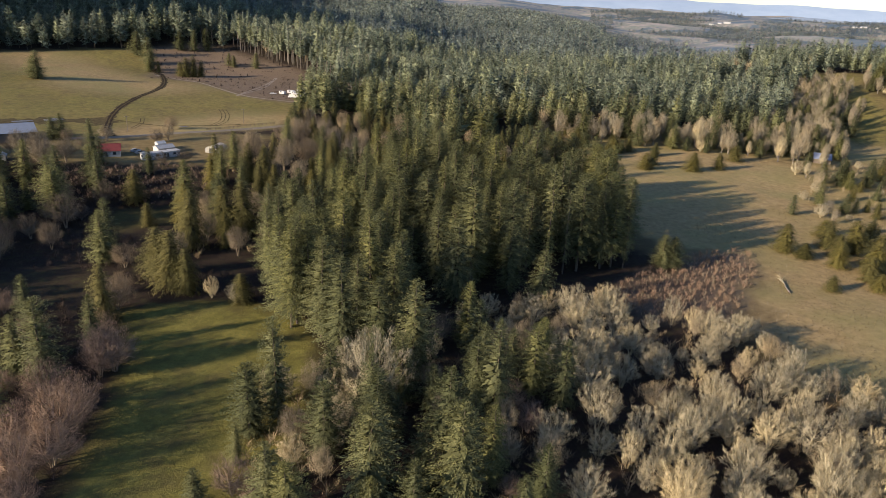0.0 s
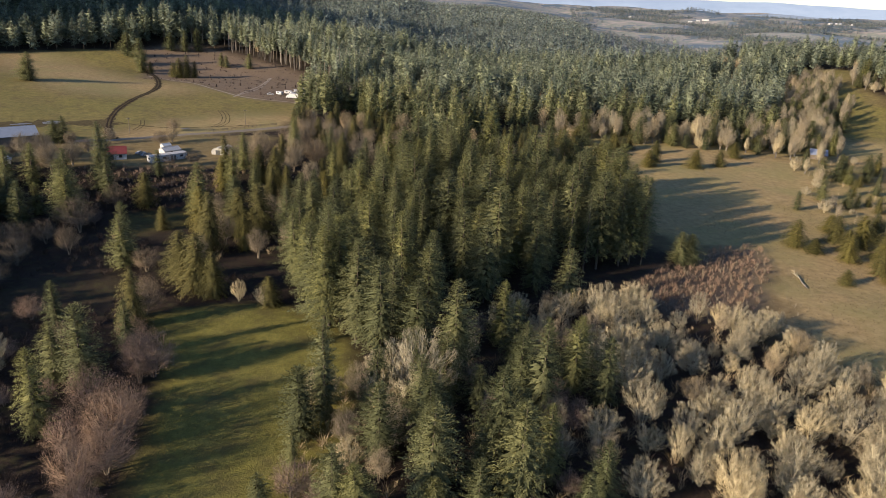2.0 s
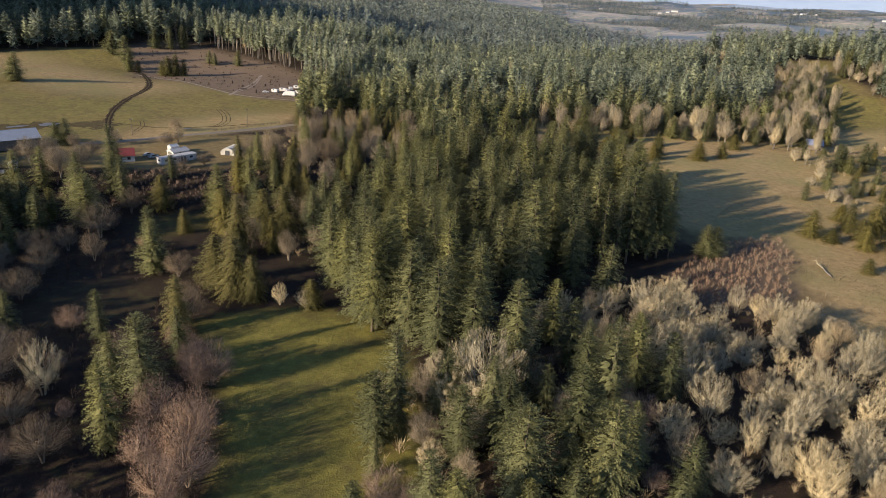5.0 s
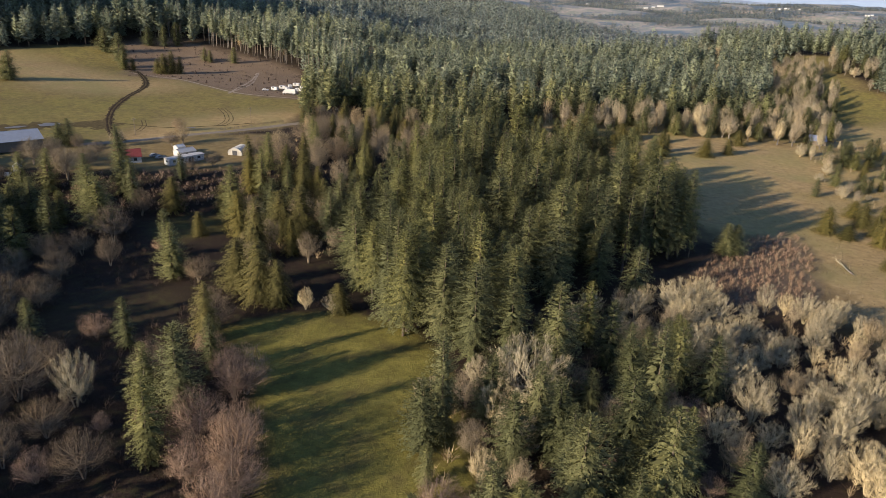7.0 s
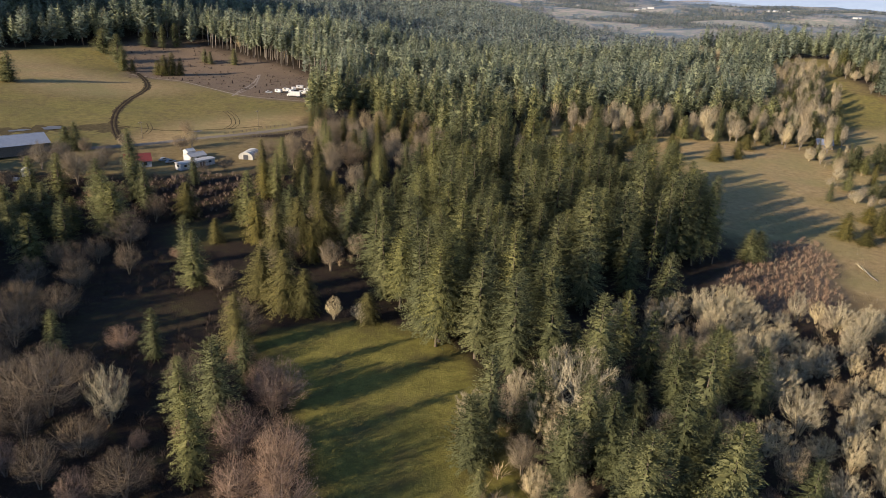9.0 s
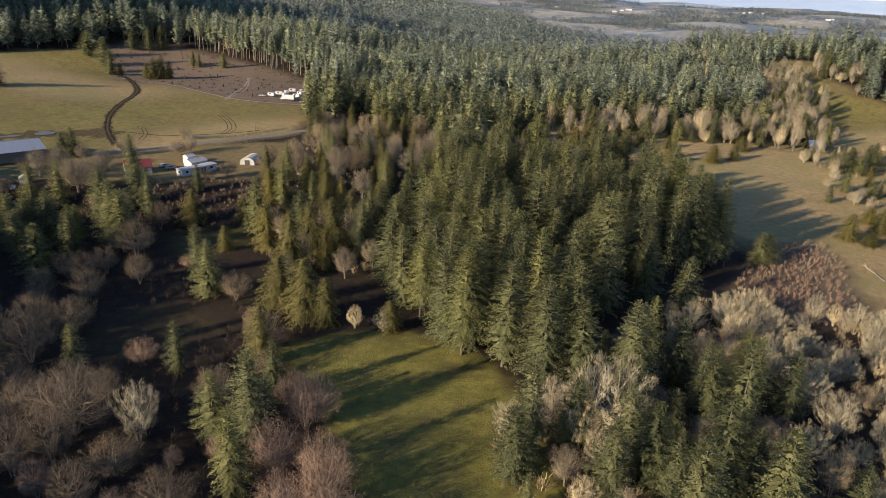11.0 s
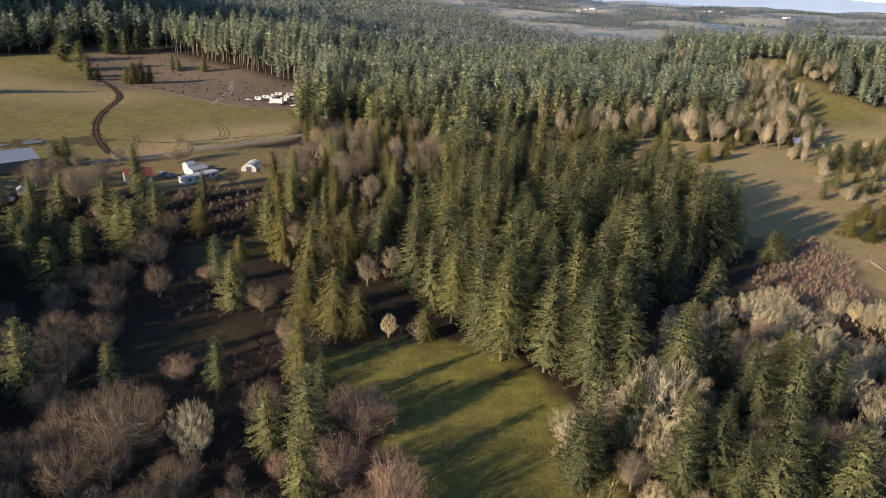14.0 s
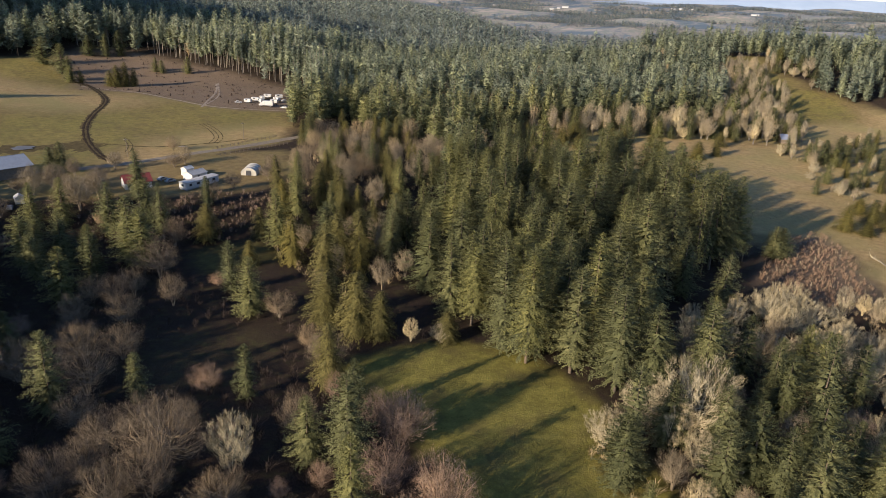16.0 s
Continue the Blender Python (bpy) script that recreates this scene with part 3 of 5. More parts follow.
# round the farm
row("tan", [-165, 288, 14, -177, 306, 12, -184, 303, 12, -160, 296, 11, -162, 339, 8, -134, 345, 9], 1.25)
row("open", [-141, 279, 17, -146, 297, 13, -182, 336, 13], 1.15)
row("cedar", [-120, 269, 14, -105, 244, 9], 1.35)
row("fir", [-142, 250, 24, -137, 242, 22, -171, 244, 20, -169, 249, 17], 1.1)
# willows
row("pale", [-11, 131, 18, -19, 126.5, 12, 40.4, 174, 12.5, 51.3, 178.5, 11, 40, 150, 12, 52, 125.5, 9.5, 65.3, 125, 10.2, 90, 143, 4.8, 71.5, 120, 9.6, 89, 163, 6, 46, 112, 6, 82, 113, 10, 49, 114, 9, 30, 101, 9, 26, 118, 9])
row("tan", [-24, 133, 9, -25, 116, 9, -18, 105, 8])

GROVE = [(-50, 178), (-43, 165), (-33, 150), (-24, 140), (-8, 148), (0, 165), (10, 178), (24, 192), (42, 203), (60, 219), (70, 232), (73, 248), (74, 288), (62, 305), (30, 300), (8, 318), (-10, 322), (-38, 280), (-52, 240), (-52, 205)]


def grove_tree(r, x, y):
    tall = min(27 + 4.4 * r.normal(), 34) + 2 * (y > 200)
    at_meadow = fade(MEADOW, x, y, 11) > 0
    return None if y > 334 else ("open", tall - 3) if x < -38 or at_meadow or r.random() < 0.12 else ("fir", tall)


GROVE_EDGE = [(56, 216), (71, 231), (73, 248), (75, 288), (63, 305), (30, 300), (32, 292), (58, 294), (64, 284), (62, 246), (60, 234)]
fill(GROVE_EDGE, 6.0, 11, lambda r, x, y: ("fir", r.uniform(25, 31)), 4.2)
fill(GROVE, 9.6, 1, grove_tree, 6.2)
SOUTH_MIX = [(-36, 92), (-37, 128), (-28, 142), (-8, 150), (4, 165), (26, 160), (30, 140), (24, 116), (26, 92)]


def south_tree(r, x, y):
    d = r.random() + 0.22 * (x < -12)
    return ("open", r.uniform(11, 18)) if d < 0.5 else ("tan", r.uniform(7, 12)) if d < 0.8 else ("red", r.uniform(5, 8)) if d < 0.95 else ("pale", r.uniform(7, 10))


fill(SOUTH_MIX, 7.0, 2, south_tree, 5.0)
WILLOWS = [(8, 166), (14, 178), (36, 188), (58, 184), (72, 178), (90, 172), (97, 160), (90, 148), (112, 140), (120, 90), (40, 84), (28, 94), (28, 116), (34, 140), (28, 156)]
fill(WILLOWS, 7.3, 3, lambda r, x, y: ("pale", r.uniform(5.0, 12.0) * (0.85 if y > 150 else 1.0)) if r.random() < 0.86 else ("tan", r.uniform(6, 9)), 4.2)
WEST_WOOD = [(-64, 62), (-66, 108), (-70, 130), (-78, 156), (-86, 176), (-76, 182), (-56, 184), (-54, 200), (-62, 206), (-96, 208), (-100, 232), (-128, 246), (-128, 276), (-180, 292), (-240, 296), (-250, 160), (-180, 62)]


def west_tree(r, x, y):
    if inside(SHADED_GLADE, x, y) or inside(CLEARING, x, y):
        return None
    d, deep = r.random(), x < -150
    if y < 132 and x > -128:
        return ("grey", r.uniform(7, 11)) if d < 0.4 else ("red", r.uniform(5, 9)) if d < 0.9 else None
    if d < (0.42 if deep else 0.08):
        return "open", r.uniform(12, 20)
    if d < 0.54:
        return "grey", r.uniform(7, 13)
    return ("red", r.uniform(4, 7)) if d < 0.76 else None


fill(WEST_WOOD, 11.5, 4, west_tree, 7.0)
CEDAR_BELT = [(-104, 268), (-94, 296), (-70, 300), (-46, 290), (-50, 250), (-56, 222), (-72, 206), (-84, 214), (-90, 236)]
row("grey", [-164, 303, 8, -172, 300, 9, -120, 300, 6, -112, 306, 7, -165, 322, 7, -180, 312, 9, -190, 306, 8, -176, 330, 8, -138, 340, 7, -96, 330, 9, -98, 318, 8, -142, 372, 7])
fill(CEDAR_BELT, 10.0, 5, lambda r, x, y: ("cedar", r.uniform(11, 18)) if r.random() < 0.5 else ("fir", r.uniform(18, 24)) if r.random() < 0.5 else ("tan", r.uniform(9, 13)), 5.0)
ALDERS = [(-94, 300), (-84, 330), (-80, 372), (-84, 392), (-60, 410), (-20, 400), (-10, 340), (-30, 300)]
fill(ALDERS, 9.5, 6, lambda r, x, y: ("tan", r.uniform(10, 15)) if r.random() < 0.38 else ("cedar", r.uniform(10, 17)) if r.random() < 0.5 else ("fir", r.uniform(14, 22)) if r.random() < 0.5 else ("grey", r.uniform(9, 14)), 5.0)
# low growth between the grove and the wood behind it
LOW_BAY = [(6, 322), (30, 306), (58, 312), (54, 345), (56, 428), (20, 404)]
fill(LOW_BAY, 7.5, 9, lambda r, x, y: ("open", r.uniform(8, 14)) if r.random() < 0.55 else ("tan", r.uniform(7, 11)) if r.random() < 0.5 else ("cedar", r.uniform(8, 12)), 4.5)
# trees standing in and round the open field
row("cedar", [134, 247, 11, 154, 254, 11, 161, 249, 13, 152, 243, 9, 146, 232, 10, 156, 226, 11, 163, 236, 12, 150, 219, 9, 171, 256, 11, 165, 216, 10], 1.6)
row("cedar", [132, 209, 5.5, 149, 211, 6, 138, 240, 6, 160, 268, 7], 1.9)
row("cedar", [91.5, 381, 8, 104, 401, 10, 113, 403.5, 9, 111, 359, 9, 119, 372, 10, 84, 411, 11, 137.5, 362, 10, 154, 369, 9, 172, 392, 9, 98, 390, 7, 127, 395, 8, 72, 402, 10, 78, 392, 8], 1.75)
row("open", [94, 384, 6, 108, 398, 8, 115, 362, 6, 88, 408, 9, 66, 410, 10, 140, 366, 6], 1.6)
row("open", [159, 294, 9, 206, 344, 14, 211, 349, 12, 201, 350, 11, 209, 339, 10, 186, 300, 9, 232, 330, 12, 225, 310, 10], 1.35)
row("open", [240, 345, 12, 252, 362, 14, 262, 330, 12, 246, 318, 10, 236, 366, 11, 272, 352, 13, 214, 352, 12, 222, 345, 11], 1.3)
row("pale", [194, 364, 8, 171, 292, 7, 188, 330, 7, 176, 318, 5])
row("poplar", [222, 389, 14, 219, 385, 11, 224, 393, 13, 240, 402, 15, 206, 392, 16, 199, 396, 17])
# pasture and cut-over
row("open", [-275, 487, 19, -278, 489, 15], 1.8)
row("open", [-157, 612, 13, -176, 612, 10, -181, 615, 11, -232, 571, 12, -235, 582, 17, -244, 600, 22, -262, 622, 20, -223, 655, 18, -214, 660, 20, -236, 655, 16, -186, 335, 11], 1.45)
row("cedar", [-200, 563, 15, -195, 566, 17, -205, 564, 11, -190, 568, 13, -226, 574, 9], 1.5)

# ---- forest beyond: joined, one sheet of trees ----
def simple_fir(r, core, sprays, reach=0.17, low=0.12, size=1.0, pole_width=0.010):
    """A rounded crown of small upturned sprays over broad inner boughs, one metre tall."""
    def put(count, inner, outer, long, broad, lift):
        u = (np.arange(count) + r.uniform(0, 1, count)) / count
        u = 1 - (1 - u) ** 0.72
        a = r.uniform(0, 2 * math.pi, count)
        lump = 1 + 0.22 * np.sin(3 * a + 9 * u) + 0.12 * np.sin(40 * u)
        rad = reach * (1 - u) ** 0.55 * np.minimum(1.0, 0.65 + 1.6 * u) * lump + 0.004
        out = np.stack([np.cos(a), np.sin(a), 0 * a], 1)
        base = out * (rad * r.uniform(inner, outer, count))[:, None] + np.stack([0 * u, 0 * u, low + (0.97 - low) * u], 1)
        way = out + np.array([0, 0, 1.0]) * (lift + 0.4 * u + r.normal(0, 0.35, count))[:, None] + r.normal(0, 0.3, (count, 3))
        side = np.stack([-np.sin(a), np.cos(a), 0 * a], 1) + r.normal(0, 0.4, (count, 3))
        return blades(base, way, side, long * (0.4 * rad + 0.020) * r.uniform(0.6, 1.3, count), broad * (0.25 * rad + 0.012) * r.uniform(0.7, 1.2, count), 0 * u)
    inner = put(core, 0.0, 0.1, 2.0, 2.6 * (40 / core) ** 0.4, -0.1)
    outer = put(sprays, 0.4, 0.95, size, 1.1 * size, 0.3)
    leaves = core + sprays
    pole = split(tube([(0, 0, -0.02), (0, 0, 1.0)], [pole_width, 0.002], 3))
    return join([inner, outer, pole]), leaves


def simple_bare(r, count, thick=0.03):
    base = np.stack([r.normal(0, 0.05, count), r.normal(0, 0.05, count), r.uniform(0.08, 0.6, count)], 1)
    a = r.uniform(0, 2 * math.pi, count)
    lean = r.uniform(0.1, 0.8, count)
    way = np.stack([np.cos(a) * lean, np.sin(a) * lean, np.ones(count)], 1)
    base[:, :2] += way[:, :2] * (base[:, 2:] * 0.35)
    co, f = blades(base, way, np.stack([-np.sin(a), np.cos(a), r.normal(0, 0.5, count)], 1), r.uniform(0.2, 0.45, count), np.full(count, thick), 0 * a)
    pole = split(tube([(0, 0, -0.02), (0, 0, 0.8)], [0.016, 0.003], 3))
    return join([(co, f), pole]), len(f)


def woods(name, templates, x, y, tall, wide, materials, label, seed):
    """All trees of one wood joined in one mesh."""
    r = np.random.default_rng(seed)
    pick = r.integers(len(templates), size=len(x))
    z = height(x, y)
    cos, faces, index, tones, n = [], [], [], [], 0
    turned = []
    for k, ((co, f), leaves) in enumerate(templates):
        f, nrm = rounded(co, f, None, 0.45, 0.8)
        m = pick == k
        c = int(m.sum())
        if not c:
            continue
        a = r.uniform(0, 2 * math.pi, c)
        s, w = tall[m], tall[m] * wide[m]
        px = (np.cos(a)[:, None] * co[:, 0] - np.sin(a)[:, None] * co[:, 1]) * w[:, None] + x[m][:, None]
        py = (np.sin(a)[:, None] * co[:, 0] + np.cos(a)[:, None] * co[:, 1]) * w[:, None] + y[m][:, None]
        pz = co[:, 2][None] * s[:, None] + z[m][:, None]
        cos.append(np.stack([px, py, pz], -1).reshape(-1, 3))
        nx = np.cos(a)[:, None] * nrm[:, 0] - np.sin(a)[:, None] * nrm[:, 1]
        ny = np.sin(a)[:, None] * nrm[:, 0] + np.cos(a)[:, None] * nrm[:, 1]
        turned.append(np.stack([nx, ny, np.broadcast_to(nrm[:, 2], nx.shape)], -1).reshape(-1, 3))
        faces.append((np.arange(c)[:, None, None] * len(co) + f[None]).reshape(-1, 3) + n)
        index.append(np.tile((np.arange(len(f)) >= leaves).astype(int), c))
        tones.append(np.repeat(r.uniform(0, 1, c), len(co)))
        n += c * len(co)
    me = mesh_from(name, np.concatenate(cos), np.concatenate(faces), materials, np.concatenate(index), normals=np.concatenate(turned))
    me.attributes.new("tone", "FLOAT", "POINT").data.foreach_set("value", np.concatenate(tones).astype(np.float32))
    ob = new(name, me)
    return tagged(ob, label, "forest", kind="stuff")


def open_land(x, y):
    """True where no wood grows."""
    o = inside(PASTURE, x, y) | inside(CUTOVER, x, y) | inside(FIELD, x, y) | inside(UPPER_FIELD, x, y) | inside(YARD, x, y)
    return o


def lattice(x0, x1, y0, y1, gap, seed):
    return scatter([(x0, y0), (x1, y0), (x1, y1), (x0, y1)], gap, seed)


def free_of_single(x, y, gap):
    ok = np.ones(len(x), bool)
    for a, b, _ in taken:
        ok &= (x - a) ** 2 + (y - b) ** 2 > gap * gap
    return ok


near_templates = [simple_fir(np.random.default_rng(40 + k), 50, 600, (0.175, 0.20, 0.16, 0.185)[k % 4], (0.1, 0.2, 0.15)[k % 3], 0.66) for k in range(8)]
wood_templates = [simple_fir(np.random.default_rng(240 + k), 34, 300, (0.175, 0.20, 0.16, 0.185)[k % 4], (0.1, 0.2, 0.15)[k % 3], 0.86) for k in range(8)]
mid_templates = [simple_fir(np.random.default_rng(60 + k), 18, 80, (0.185, 0.205, 0.165)[k % 3], 0.15, 1.22) for k in range(8)]
far_templates = [simple_fir(np.random.default_rng(80 + k), 10, 16, 0.2, 0.1, 2.2) for k in range(6)]
bare_templates = [simple_bare(np.random.default_rng(90 + k), 230, 0.008) for k in range(6)]
WOOD_NEAR = [(-90, 470), (-82, 412), (-60, 412), (-10, 402), (-20, 318), (4, 318), (14, 404), (62, 436), (110, 432), (165, 416), (262, 406), (300, 474), (370, 545), (390, 690), (430, 760), (-250, 760), (-250, 672), (-208, 674), (-160, 645), (-96, 593), (-66, 520)]
x, y = scatter(WOOD_NEAR, 8.5, 21)
keep = ~open_land(x, y) & free_of_single(x, y, 4.5) & (wobble(x, y, 17, 5.1) > -0.52)
x, y = x[keep], y[keep]
fringe = ((y < 444 + 12 * wobble(x, y, 40, 0.3)) & (x > 62 + 14 * wobble(x, y, 30, 1.3))) | ((x > 236 + 0.5 * (y - 470)) & (y < 610))
# tall bare stems where the wood was cut back
cut_side = fade(CUTOVER, x, y, 15.0) > 0.0
edge_templates = [simple_fir(np.random.default_rng(140 + k), 40, 420, (0.10, 0.115, 0.09)[k % 3], (0.36, 0.46, 0.40)[k % 3], 0.62, 0.010) for k in range(6)]
ex = np.concatenate([x[cut_side], x[cut_side] + rng.uniform(2.5, 5.0, cut_side.sum())])
ey = np.concatenate([y[cut_side], y[cut_side] + rng.uniform(-3.0, 4.0, cut_side.sum())])
woods("forest_edge", edge_templates, ex, ey, rng.uniform(25, 37, len(ex)), rng.uniform(0.8, 1.1, len(ex)), [HAZED_FIR, EDGE_BARK], "tall firs with bare stems at the edge of the cutting", 38)
x, y, fringe = x[~cut_side], y[~cut_side], fringe[~cut_side]
x2, y2 = x[fringe], y[fringe]
x, y = x[~fringe], y[~fringe]
# leafless trees scattered through the wood, more of them to the east
bare = rng.random(len(x)) < 0.06 + 0.30 * smooth(0.1, 0.6, wobble(x, y, 48, 4.2)) * smooth(40, 160, x)
woods("bare_wood", bare_templates, x[bare], y[bare], rng.uniform(12, 20, bare.sum()), rng.uniform(0.6, 0.95, bare.sum()), [TAN_TWIG, GREY_TWIG], "leafless trees among the firs of the wood", 32)
x, y = x[~bare], y[~bare]
tall = np.clip(22.5 + 6.5 * wobble(x, y, 36, 0.6) + rng.normal(0, 4.8, len(x)), 8, 34)
girth = rng.uniform(0.85, 1.25, len(x)) * (24 / tall) ** 0.4
close = y < 470
woods("forest", near_templates, x[close], y[close], tall[close], girth[close], [FIR_WOOD, FIR_BARK], "dense green fir forest behind the grove", 31)
woods("forest", wood_templates, x[~close], y[~close], tall[~close], girth[~close], [HAZED_FIR, FIR_BARK], "dense dark green fir forest beyond the fields", 30)
ex, ey = scatter(FRINGE, 8.4, 77)
keep = ~inside(UPPER_FIELD, ex, ey) & (ex > 70) & free_of_single(ex, ey, 5) & ((ey < 440) | (ex > 225))
CORNER = [(250, 436), (284, 470), (316, 520), (344, 592), (322, 612), (296, 560), (262, 490)]
fill(CORNER, 9.6, 12, lambda r, x, y: ("poplar", r.uniform(13, 21)) if r.random() < 0.72 else ("open", r.uniform(10, 20)), 4.5)
for a, b in zip(np.concatenate([x2, ex[keep]]), np.concatenate([y2, ey[keep]])):
    d = rng.random()
    if d < (0.56 if b < 450 else 0.42):
        plant("poplar", float(a), float(b), float(rng.uniform(8, 20)), float(rng.uniform(0.75, 1.3)))
    elif d < 0.84:
        plant("open", float(a), float(b), float(rng.uniform(8, 19)), 1.2)
    else:
        plant(("pale", "tan")[int(rng.integers(2))], float(a), float(b), float(rng.uniform(6, 11)))
x, y = lattice(-900, 900, 480, 1350, 10.2, 22)
far, side = np.hypot(x, y), np.arctan2(x, y)
keep = ~inside(WOOD_NEAR, x, y) & ~open_land(x, y) & (x > -0.72 * y - 40) & (x < 1.05 * y + 40) & (far < 1900 - 1110 * smooth(0.17, 0.27, side) + 60 * wobble(x, y, 90, 2.2))
keep &= ~((x < -60) & (y < 560))
x, y = x[keep], y[keep]
east = (x > 330) & (np.hypot(x, y) < 900)
tall = 26 + 8 * wobble(x, y, 70, 0.6) + rng.normal(0, 4.6, len(x)) - 3 * east
girth = rng.uniform(0.85, 1.2, len(x))
woods("forest", near_templates, x[east], y[east], tall[east], girth[east], [HAZED_FIR, FIR_BARK], "fir wood beside the upper green field", 29)
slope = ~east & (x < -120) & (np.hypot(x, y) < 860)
woods("forest", wood_templates, x[slope], y[slope], tall[slope] + 3, girth[slope], [HAZED_FIR, FIR_BARK], "tall fir wood at the foot of the hill", 28)
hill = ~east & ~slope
woods("forest", mid_templates, x[hill], y[hill], tall[hill], girth[hill], [HAZED_HILL_FIR, FIR_BARK], "dense fir forest on the rising hills", 33)
x, y = lattice(-1500, 900, 1350, 2300, 13.5, 23)
far, side = np.hypot(x, y), np.arctan2(x, y)
keep = (side > -0.72) & (far < 2250 - 1460 * smooth(0.17, 0.27, side) + 90 * wobble(x, y, 160, 1.4))
x, y = x[keep], y[keep]
woods("forest", far_templates, x, y, rng.uniform(24, 36, len(x)), rng.uniform(0.9, 1.4, len(x)), [HAZED_HILL_FIR, FIR_BARK], "far fir forest on the long ridge", 34)
# clumps of wood in the wide valley
x, y = lattice(300, 3500, 900, 3800, 19, 24)
keep = (np.hypot(x, y) > 1050) & (np.hypot(x, y) < 3900) & (wobble(x, y, 150, 3.3) + 0.8 * wobble(x, y, 360, 0.9) + 0.3 * wobble(x, y, 50, 2.0) > 0.02) & (np.arctan2(x, y) > 0.2) & (x < 1.25 * y + 200)
x, y = x[keep], y[keep]
woods("valley_woods", far_templates, x, y, rng.uniform(10, 20, len(x)), rng.uniform(1.2, 2.0, len(x)), [HAZED_VALLEY_WOOD, GREY_TWIG], "scattered woods on the valley floor", 35)
# woods west and south-west of the meadow, whose shade lies over it
SHELTER = [(-340, 40), (-340, 300), (-225, 296), (-200, 230), (-186, 190), (-176, 150), (-160, 100), (-132, 64), (-80, 55), (-62, 48), (-70, 0), (-200, -20)]
x, y = scatter(SHELTER, 7.0, 25)
keep = wobble(x, y, 26, 2.7) > -0.7
x, y = x[keep], y[keep]
tall = np.where(y < 52, rng.uniform(25, 33, len(x)), np.where((y > 165) & (y < 245), rng.uniform(27, 34, len(x)), rng.uniform(22, 29, len(x))))
woods("forest", mid_templates, x, y, tall, rng.uniform(1.0, 1.3, len(x)), [HAZED_FIR, FIR_BARK], "fir wood beside the meadow", 36)
x, y = lattice(-760, -380, 440, 860, 11, 26)
keep = ~open_land(x, y) & (x < -0.55 * y)
x, y = x[keep], y[keep]
woods("forest", mid_templates, x, y, rng.uniform(22, 36, len(x)), rng.uniform(0.9, 1.3, len(x)), [HAZED_FIR, FIR_BARK], "fir wood on the hill beside the pasture", 37)
# undergrowth
bush_templates = [simple_bare(np.random.default_rng(190 + k), 60, 0.017) for k in range(5)]


def undergrowth(polys, gap, seed, low, high, materials, label, name="undergrowth", wide=(1.4, 2.4), chance=1.0):
    r = np.random.default_rng(seed)
    xs, ys = zip(*(scatter(p, gap, seed + k) for k, p in enumerate(polys)))
    x, y = np.concatenate(xs), np.concatenate(ys)
    keep = (r.random(len(x)) < chance) & ~inside(SHADED_GLADE, x, y)
    if len(polys) == 1:
        keep &= fade(polys[0], x, y, 5) > 0.9 * r.random(len(x))
    x, y = x[keep], y[keep]
    return tagged(woods(name, bush_templates, x, y, r.uniform(low, high, len(x)), r.uniform(*wide, len(x)), materials, label, seed), category="shrubs")


undergrowth([WEST_WOOD], 4.4, 51, 1.4, 3.4, [SHADED_TWIG, SHADED_TWIG], "leafless brown undergrowth below the trees, darkened as if in shade", chance=0.75)
undergrowth([SOUTH_MIX, WILLOWS], 4.2, 52, 1.5, 4.0, [TAN_TWIG, GREY_TWIG], "leafless thicket between the trees", chance=0.75)
undergrowth([BRAMBLES], 2.4, 53, 0.6, 2.8, [BRUSH_TWIG, BRUSH_TWIG], "reddish brown bramble thicket", "brambles", (1.4, 2.8))
undergrowth([BRAMBLES], 3.6, 54, 1.2, 2.6, [TAN_TWIG, TAN_TWIG], "tan dry stalks above the brambles", "dry_stalks", (0.6, 1.3), 0.9)
BANK = [(-165, 268), (-110, 268), (-92, 280), (-84, 300), (-104, 300), (-165, 292)]
undergrowth([BANK], 2.6, 55, 1.2, 3.2, [RED_TWIG, GREY_TWIG], "brown brush on the bank below the farm", chance=0.85)
undergrowth([ALDERS, CEDAR_BELT], 5.2, 56, 1.5, 4.0, [TAN_TWIG, GREY_TWIG], "leafless brush below the alders", chance=0.7)
EDGE = [(88, 150), (97, 166), (100, 186), (112, 212), (128, 244), (140, 262), (136, 240), (118, 206), (104, 180), (102, 160)]
undergrowth([EDGE], 3.4, 57, 0.5, 1.6, [TAN_TWIG, GREY_TWIG], "dry weeds along the edge of the field", "weeds", (0.6, 1.4), 0.6)
EAST_SCRUB = [(196, 380), (188, 340), (170, 300), (160, 268), (190, 250), (260, 280), (300, 340), (290, 400), (240, 392)]
undergrowth([EAST_SCRUB], 6.0, 58, 1.2, 4.0, [TAN_TWIG, GREY_TWIG], "scattered leafless scrub on the field", "scrub", (0.8, 1.5), 0.5)
def scrub_tree(r, x, y):
    d = r.random()
    return ("poplar", r.uniform(6, 11)) if d < 0.3 else ("pale", r.uniform(3, 6)) if d < 0.45 else ("cedar", r.uniform(5, 10)) if d < 0.65 else ("open", r.uniform(6, 12)) if d < 0.85 else None


fill(EAST_SCRUB, 12.0, 7, scrub_tree, 5)


